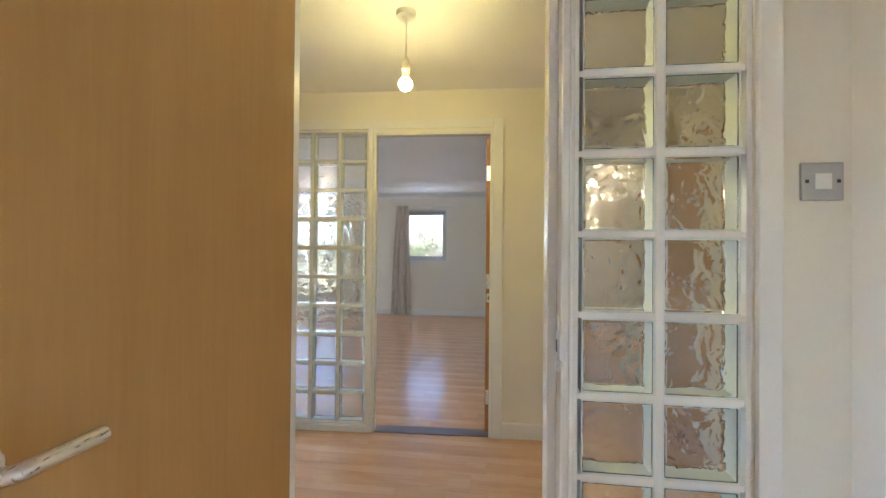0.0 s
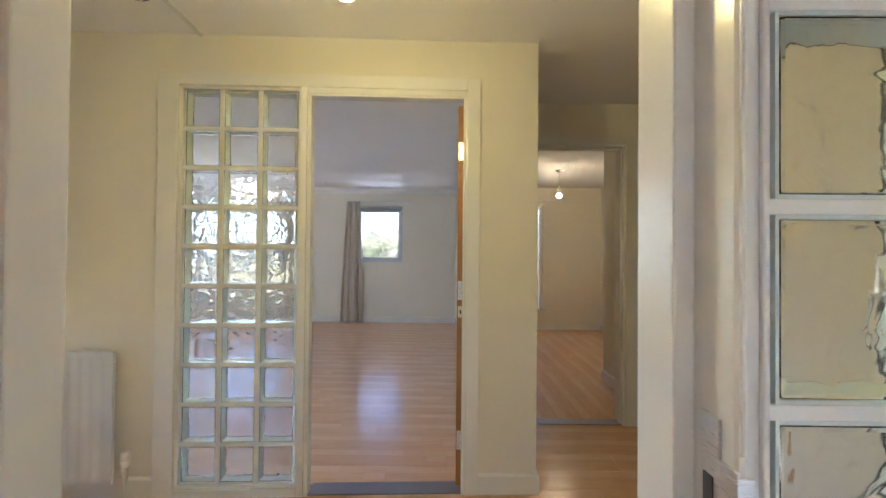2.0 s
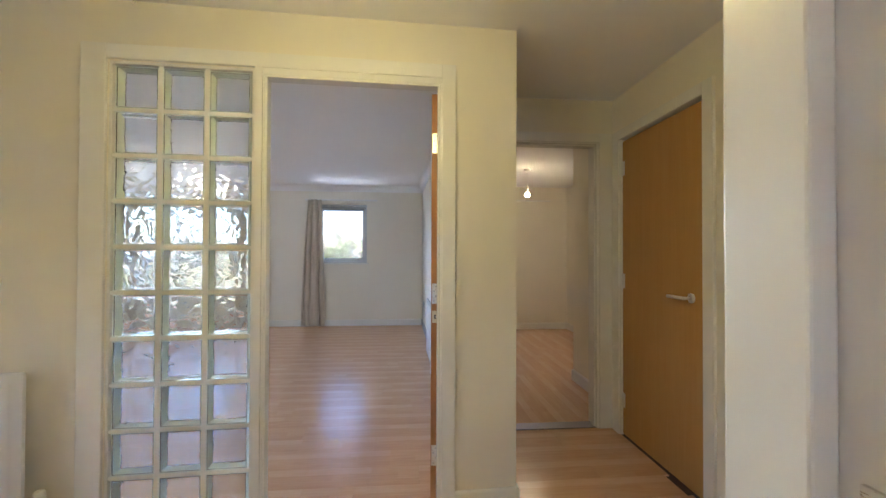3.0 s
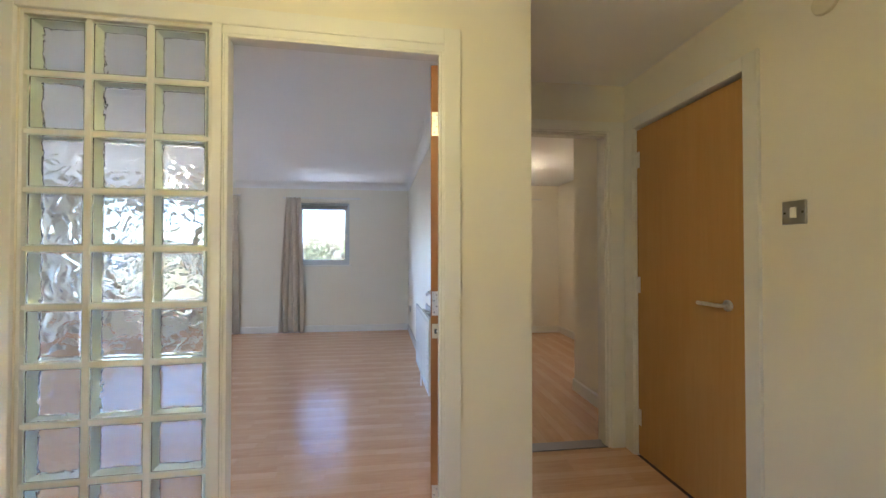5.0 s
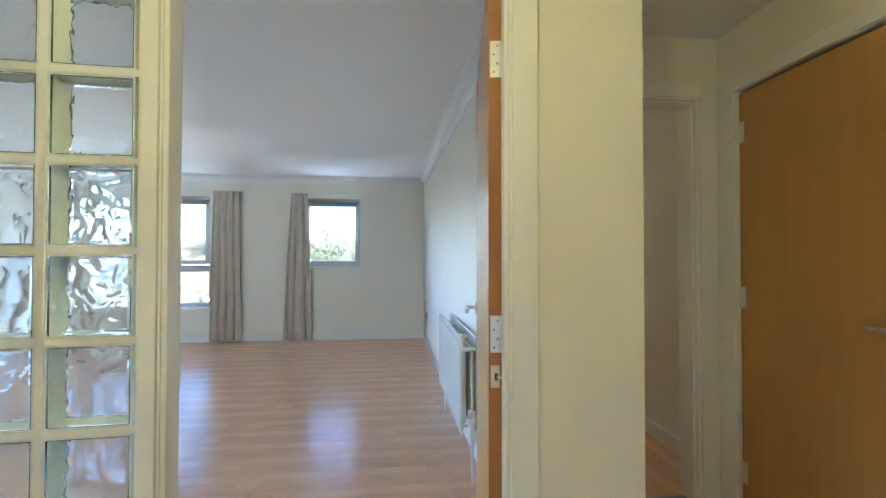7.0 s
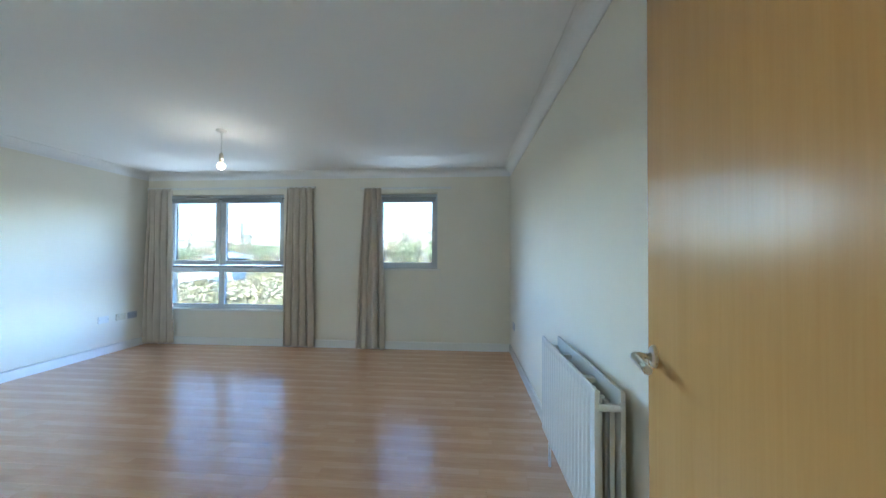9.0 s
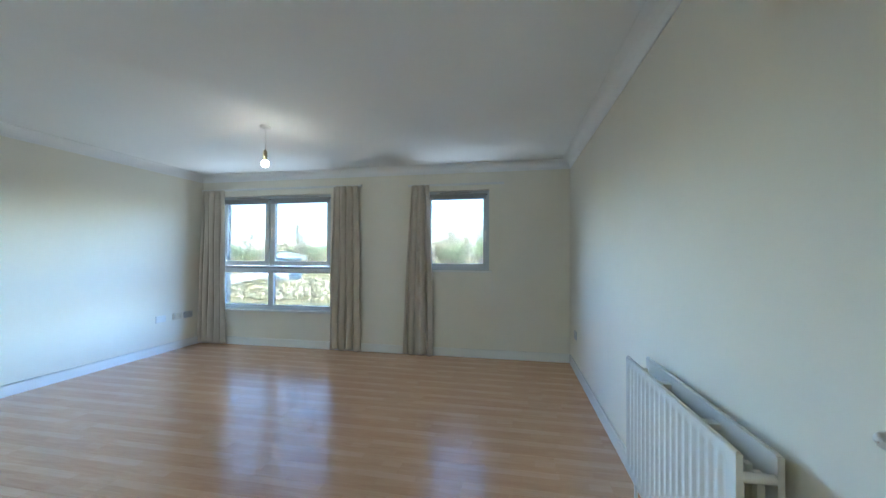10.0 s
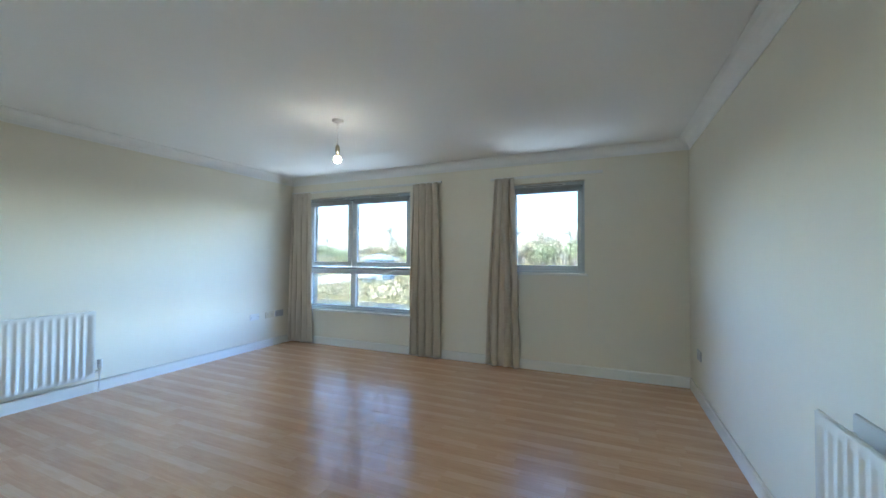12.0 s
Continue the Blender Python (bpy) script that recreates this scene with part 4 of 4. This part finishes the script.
t = thing("smoke_detector", pose(-1.294, -0.416, HC), "white round smoke detector on the hall ceiling", "smoke detector")
part("base", lathe(NB(), [(0, 0), (0.058, 0), (0.058, -0.012), (0.054, -0.014), (0, -0.014)], 32), M_WHITE, t, "", True)
part("cover", lathe(NB(), [(0, -0.046), (0.026, -0.046), (0.036, -0.042), (0.05, -0.026), (0.052, -0.0145), (0, -0.0145)], 32), M_WHITE, t, "", True)
for i in range(12):
    an = radians(30 * i)
    part("vent_slot", box(NB(), -0.009, 0.009, -0.003, 0.003, -0.004, 0.004), M_DARK, t, "", False, pose(0.0455 * math.cos(an), 0.0455 * math.sin(an), -0.034, 0, 0, 30 * i + 90))
t = thing("cable_trunking", pose(-1.25, -0.05, HC), "white plastic mini trunking along the ceiling", "cable trunking")
part("run", box(NB(), -0.009, 0.009, -0.33, 0.05, -0.012, 0, 0.002), M_WHITE, t, "", False, pose(0, 0, 0, 0, 0, 4))
part("run", box(NB(), 0.0, 0.19, 0.034, 0.05, -0.012, 0.0, 0.002), M_WHITE, t)

t = thing("junction_cover", pose(1.445, -0.36, 2.15), "round cream cover plate high on the hall wall", "cover plate")
part("cover", lathe(NB(), [(0, 0.018), (0.03, 0.017), (0.042, 0.012), (0.046, 0.004), (0.046, 0), (0, 0)], 28), M_CREAM, t, "", True, pose(0, 0, 0, 0, -90, 0))


# ---- outside: river, far bank, trees, landing stage ----
def leafy(name, light, dark, rough=0.8):
    m, nt, b = material(name)
    g = nt.nodes.new("ShaderNodeNewGeometry")
    nt.links.new(ramp(nt, g.outputs["Random Per Island"], [(0.1, dark), (0.9, light)]), b.inputs["Base Color"])
    b.inputs["Roughness"].default_value = rough
    return m


M_BANK = painted("bank_grass", (0.13, 0.13, 0.05), (0.17, 0.13, 0.075), 0.95, 4.0, 0.6, 0.0)
M_BARK = wood("bark", (0.32, 0.28, 0.23), (0.22, 0.19, 0.16), 0.9)
# Leaf colours are paled: the haze over the far bank is mixed into them.
M_LEAF = leafy("hazy_green_leaves", (0.33, 0.35, 0.18), (0.20, 0.23, 0.11))
M_LEAF_Y = leafy("hazy_yellowing_leaves", (0.46, 0.40, 0.25), (0.32, 0.28, 0.17))
M_SHRUB = leafy("hazy_shrub_leaves", (0.42, 0.35, 0.20), (0.22, 0.21, 0.11))
M_WATER, wnt, wb = material("river_water")
wb.inputs["Base Color"].default_value = (0.05, 0.06, 0.06, 1)
wb.inputs["Roughness"].default_value = 0.12
bump(wnt, wb, noise_node(wnt, coords(wnt, (0.5, 1.6, 1)), 1.2, 4), 0.4, 0.08)
M_SLATE = painted("blue_grey_roof", (0.22, 0.28, 0.34), (0.17, 0.22, 0.28), 0.6, 8, 0.3)
M_HUT = painted("pale_blue_boards", (0.42, 0.50, 0.55), (0.36, 0.44, 0.50), 0.7, 8, 0.3)
M_RAILING = painted("white_railing_paint", (0.78, 0.78, 0.76), (0.70, 0.70, 0.68), 0.5, 20, 0.1)
M_BRICK_OUT = painted("outer_brick", (0.36, 0.22, 0.15), (0.30, 0.18, 0.12), 0.85, 14, 0.4)


def ground_height(y):
    prof = [(-400, -4.6), (14, -4.6), (20, -5.6), (40, -5.6), (45, -4.7), (62, -4.25), (85, -3.8), (140, -3.7), (3000, -3.7)]
    for (a, za), (b, zb) in zip(prof, prof[1:]):
        if a <= y <= b:
            return za + (zb - za) * (y - a) / (b - a)
    return -3.7


bm = NB()
ys = [-400, -60, 7, 14, 17, 20, 30, 40, 42, 45, 50, 55, 62, 66, 70, 78, 85, 95, 110, 140, 200, 400, 900, 3000]
xs = [-3000, -900, -400, -250] + [-160 + 10 * i for i in range(24)] + [150, 300, 900, 3000]
rows_g = [[bm.verts.new((x, y, ground_height(y) + (0.5 * noise.noise((x * 0.07, y * 0.07, 0)) if 46 <= y <= 400 else 0))) for x in xs] for y in ys]
for p, q in zip(rows_g, rows_g[1:]):
    for i in range(len(xs) - 1):
        bm.faces.new((p[i], p[i + 1], q[i + 1], q[i]))
structure("ground", bm, M_BANK, "rough grass banks reaching to the horizon", "ground")
structure("water", box(NB(), -900, 900, 17, 45.5, -5.2, -4.78), M_WATER, "grey river water below the windows", "water")


def leaves(bm, centre, radius, count, size, rng, squash=0.8):
    """Scattered leaf clumps: small bent quads round a centre."""
    for _ in range(count):
        d = Vector((rng.gauss(0, 1), rng.gauss(0, 1), rng.gauss(0, 1))).normalized() * radius * rng.uniform(0.35, 1.0)
        d.z *= squash
        p = Vector(centre) + d
        q = Euler((rng.uniform(0, 6.3), rng.uniform(0, 6.3), rng.uniform(0, 6.3))).to_matrix()
        s = size * rng.uniform(0.6, 1.4)
        vs = [bm.verts.new(p + q @ Vector(k)) for k in ((-s, -s * 0.5, 0), (0, -s * 0.6, s * 0.25), (s, -s * 0.4, 0), (s * 0.9, s * 0.5, 0), (0, s * 0.6, s * 0.25), (-s * 0.9, s * 0.5, 0))]
        bm.faces.new((vs[0], vs[1], vs[4], vs[5]))
        bm.faces.new((vs[1], vs[2], vs[3], vs[4]))


def tree(seed, height, mat, bare, label):
    rng = random.Random(seed)
    t = thing("tree", pose(0, 0, 0), label, "tree", "trees on the far bank")
    tb = NB()
    tips = []

    def limb(a, d, length, r, level):
        b = a + d * length
        tube(tb, a, b, r, 6, r * 0.6)
        if level == 0 or length < 0.5:
            tips.append(b)
            return
        for _ in range(3 if level > 1 else (4 if bare else 3)):
            e = (d + Vector((rng.uniform(-0.9, 0.9), rng.uniform(-0.9, 0.9), rng.uniform(-0.1, 0.7))) * (0.62 if bare else 0.8)).normalized()
            limb(a + d * length * rng.uniform(0.55, 1.0), e, length * rng.uniform(0.55, 0.8), r * 0.55, level - 1)

    limb(Vector((0, 0, -0.3)), Vector((rng.uniform(-0.06, 0.06), rng.uniform(-0.06, 0.06), 1)).normalized(), height * 0.36, height * 0.02, 4 if bare else 3)
    part("trunk", tb, M_BARK, t)
    cb = NB()
    for p in tips:
        leaves(cb, p, height * (0.05 if bare else 0.11), 3 if bare else 24, height * (0.012 if bare else 0.02), rng)
    part("crown", cb, mat, t)
    return t


kinds = [tree(1, 9.5, M_LEAF, False, "green leafy tree on the river bank"), tree(2, 8.5, M_LEAF_Y, False, "yellowing leafy tree on the river bank"),
         tree(3, 10.5, M_LEAF_Y, True, "nearly bare tree with thin branches"), tree(4, 9.0, M_LEAF, False, "green leafy tree on the river bank"),
         tree(5, 11.0, M_LEAF_Y, True, "nearly bare tree with thin branches")]
rng = random.Random(11)
spots = []
for i in range(96):
    y = rng.uniform(92, 150)
    az = radians(-50 + 60 * (i + rng.uniform(0.1, 0.9)) / 96)
    spots.append((y * math.tan(az), y, az))
for i in range(16):
    y = rng.uniform(66, 80)
    az = radians(-17 + 17 * (i + rng.uniform(0.1, 0.9)) / 16)
    spots.append((y * math.tan(az), y, az))
for i, (x, y, az) in enumerate(spots):
    pick = (2 if i % 2 else 4) if math.degrees(az) > -20 and i % 4 else rng.choice((0, 1, 2, 3, 1, 4))
    s = rng.uniform(0.95, 1.4)
    m = pose(x, y, ground_height(y), 0, 0, rng.uniform(0, 360)) @ Matrix.Scale(s, 4)
    o = copy_thing(kinds[pick], pose(0, 0, 0))
    o.matrix_basis = m
for (x, y, s, k), src in zip(((-57, 73, 0.95, 0), (-61, 66, 0.8, 1), (-44, 84, 0.9, 2), (-34, 76, 0.6, 3), (-5, 76, 0.95, 4)), kinds):
    src.matrix_basis = pose(x, y, ground_height(y)) @ Matrix.Scale(s, 4)

sb = NB()
for i in range(560):
    y = 45.5 + 38 * rng.random() ** 1.3
    az = radians(rng.uniform(-50, 8))
    x = y * math.tan(az)
    leaves(sb, (x, y, ground_height(y) + 0.5), rng.uniform(0.7, 1.7), 26, 0.22, rng, 0.6)
tagged(new("bank_shrubs", mesh_from("bank_shrubs", sb, M_SHRUB)), "tangled autumn shrubs on the far bank", "shrubs", "", "stuff")

hut = thing("pavilion", pose(-47, 70.5, -3.0), "small pale blue pavilion with a hipped roof", "pavilion")
part("wall", box(NB(), -2.3, 2.3, -2.2, 2.2, -1.2, 3.6, 0.03), M_HUT, hut)
rf = NB()
base = [rf.verts.new(p) for p in ((-3.1, -3, 3.6), (3.1, -3, 3.6), (3.1, 3, 3.6), (-3.1, 3, 3.6))]
top = [rf.verts.new(p) for p in ((-0.8, 0, 4.8), (0.8, 0, 4.8))]
for f in ((0, 1, 5, 4), (1, 2, 5), (2, 3, 4, 5), (3, 0, 4)):
    rf.faces.new([(base + top)[k] for k in f])
rf.faces.new(base[::-1])
part("roof", rf, M_SLATE, hut)
for x in (-1.45, 0.0, 1.45):
    wdw = part("window", box(NB(), x - 0.55, x + 0.55, -2.26, -2.18, 1.0, 2.5, 0.02), M_RAILING, hut)
    part("pane", box(NB(), x - 0.46, x + 0.46, -2.28, -2.25, 1.1, 2.4), M_DARK, wdw)

gw = thing("gangway", pose(-46.2, 67.6, -2.35, 0, 0, 61), "white railed gangway sloping down from the pavilion", "gangway")
L_G = 12.0


def slope(x):
    return -0.16 * (-x)


dk = NB()
vs = [dk.verts.new((x, y, slope(x) + dz)) for dz in (0, 0.18) for x, y in ((-L_G, -0.9), (0, -0.9), (0, 0.9), (-L_G, 0.9))]
for f in ((3, 2, 1, 0), (4, 5, 6, 7), (0, 1, 5, 4), (1, 2, 6, 5), (2, 3, 7, 6), (3, 0, 4, 7)):
    dk.faces.new([vs[k] for k in f])
part("deck", dk, M_RAILING, gw)
for y in (-0.85, 0.85):
    for z in (0.75, 1.25):
        part("rail", tube(NB(), (-L_G, y, slope(-L_G) + z), (0, y, z), 0.05, 8), M_RAILING, gw)
    for i in range(13):
        x = -L_G + i
        part("post", tube(NB(), (x, y, slope(x) + 0.1), (x, y, slope(x) + 1.27), 0.04, 8), M_RAILING, gw)
for x in (-11, -6, -1):
    part("pile", tube(NB(), (x, 0, -3.0), (x, 0, slope(x)), 0.16, 10), M_RAILING, gw)

# ---- floors ----
structure("floor", box(NB(), -5.2, 2.75, W_S - 2.72, FAR + WT, -0.12, -0.008), M_GAP, "dark underlay below the laminate boards", "floor")
floor_ob = bpy.data.objects["floor"]


def plank_mesh(w, d):
    bm = NB()
    box(bm, 0, w, 0, d, -0.008, 0, 0)
    top = [e for e in bm.edges if all(v.co.z > -0.001 for v in e.verts)]
    bmesh.ops.bevel(bm, geom=top, offset=0.0006, segments=1, affect="EDGES")
    return mesh_from("plank", bm, M_FLOOR)


PLANK_W = 0.19
made = {}


def lay(x0, x1, y0, y1, seed, length=1.2, turned=False):
    """Boards along x (or, turned, along y) over a rectangle, each a part of the floor."""
    if turned:
        x0, x1, y0, y1 = y0, y1, -x1, -x0
    rng = random.Random(seed)
    y = y0
    while y < y1 - 0.005:
        d = min(PLANK_W, y1 - y)
        x = x0 - rng.uniform(0, length)
        while x < x1:
            a, b = max(x, x0), min(x + length, x1)
            if b - a > 0.03:
                key = (round(b - a, 3), round(d, 3))
                if key not in made:
                    made[key] = plank_mesh(b - a - 0.0003, d - 0.0003)
                o = new("plank", made[key])
                o.parent = floor_ob
                o.location = (-y, a, 0) if turned else (a, y, 0)
                o.rotation_euler = (0, 0, radians(90) if turned else 0)
            x += length
        y += d


lay(-4.95, 0.30, 0.08, FAR, 1)
lay(-2.7, 1.445, W_N - 0.02, 0.06, 2)
lay(0.503, 1.445, 0.06, 0.87, 3)
lay(-4.95, -2.7, -0.13, 0.08, 6)
lay(0.503, 2.6, 0.97, 4.57, 4, 1.2, True)
lay(-2.7, 0.945, W_S - 2.6, W_N - 0.02, 5)
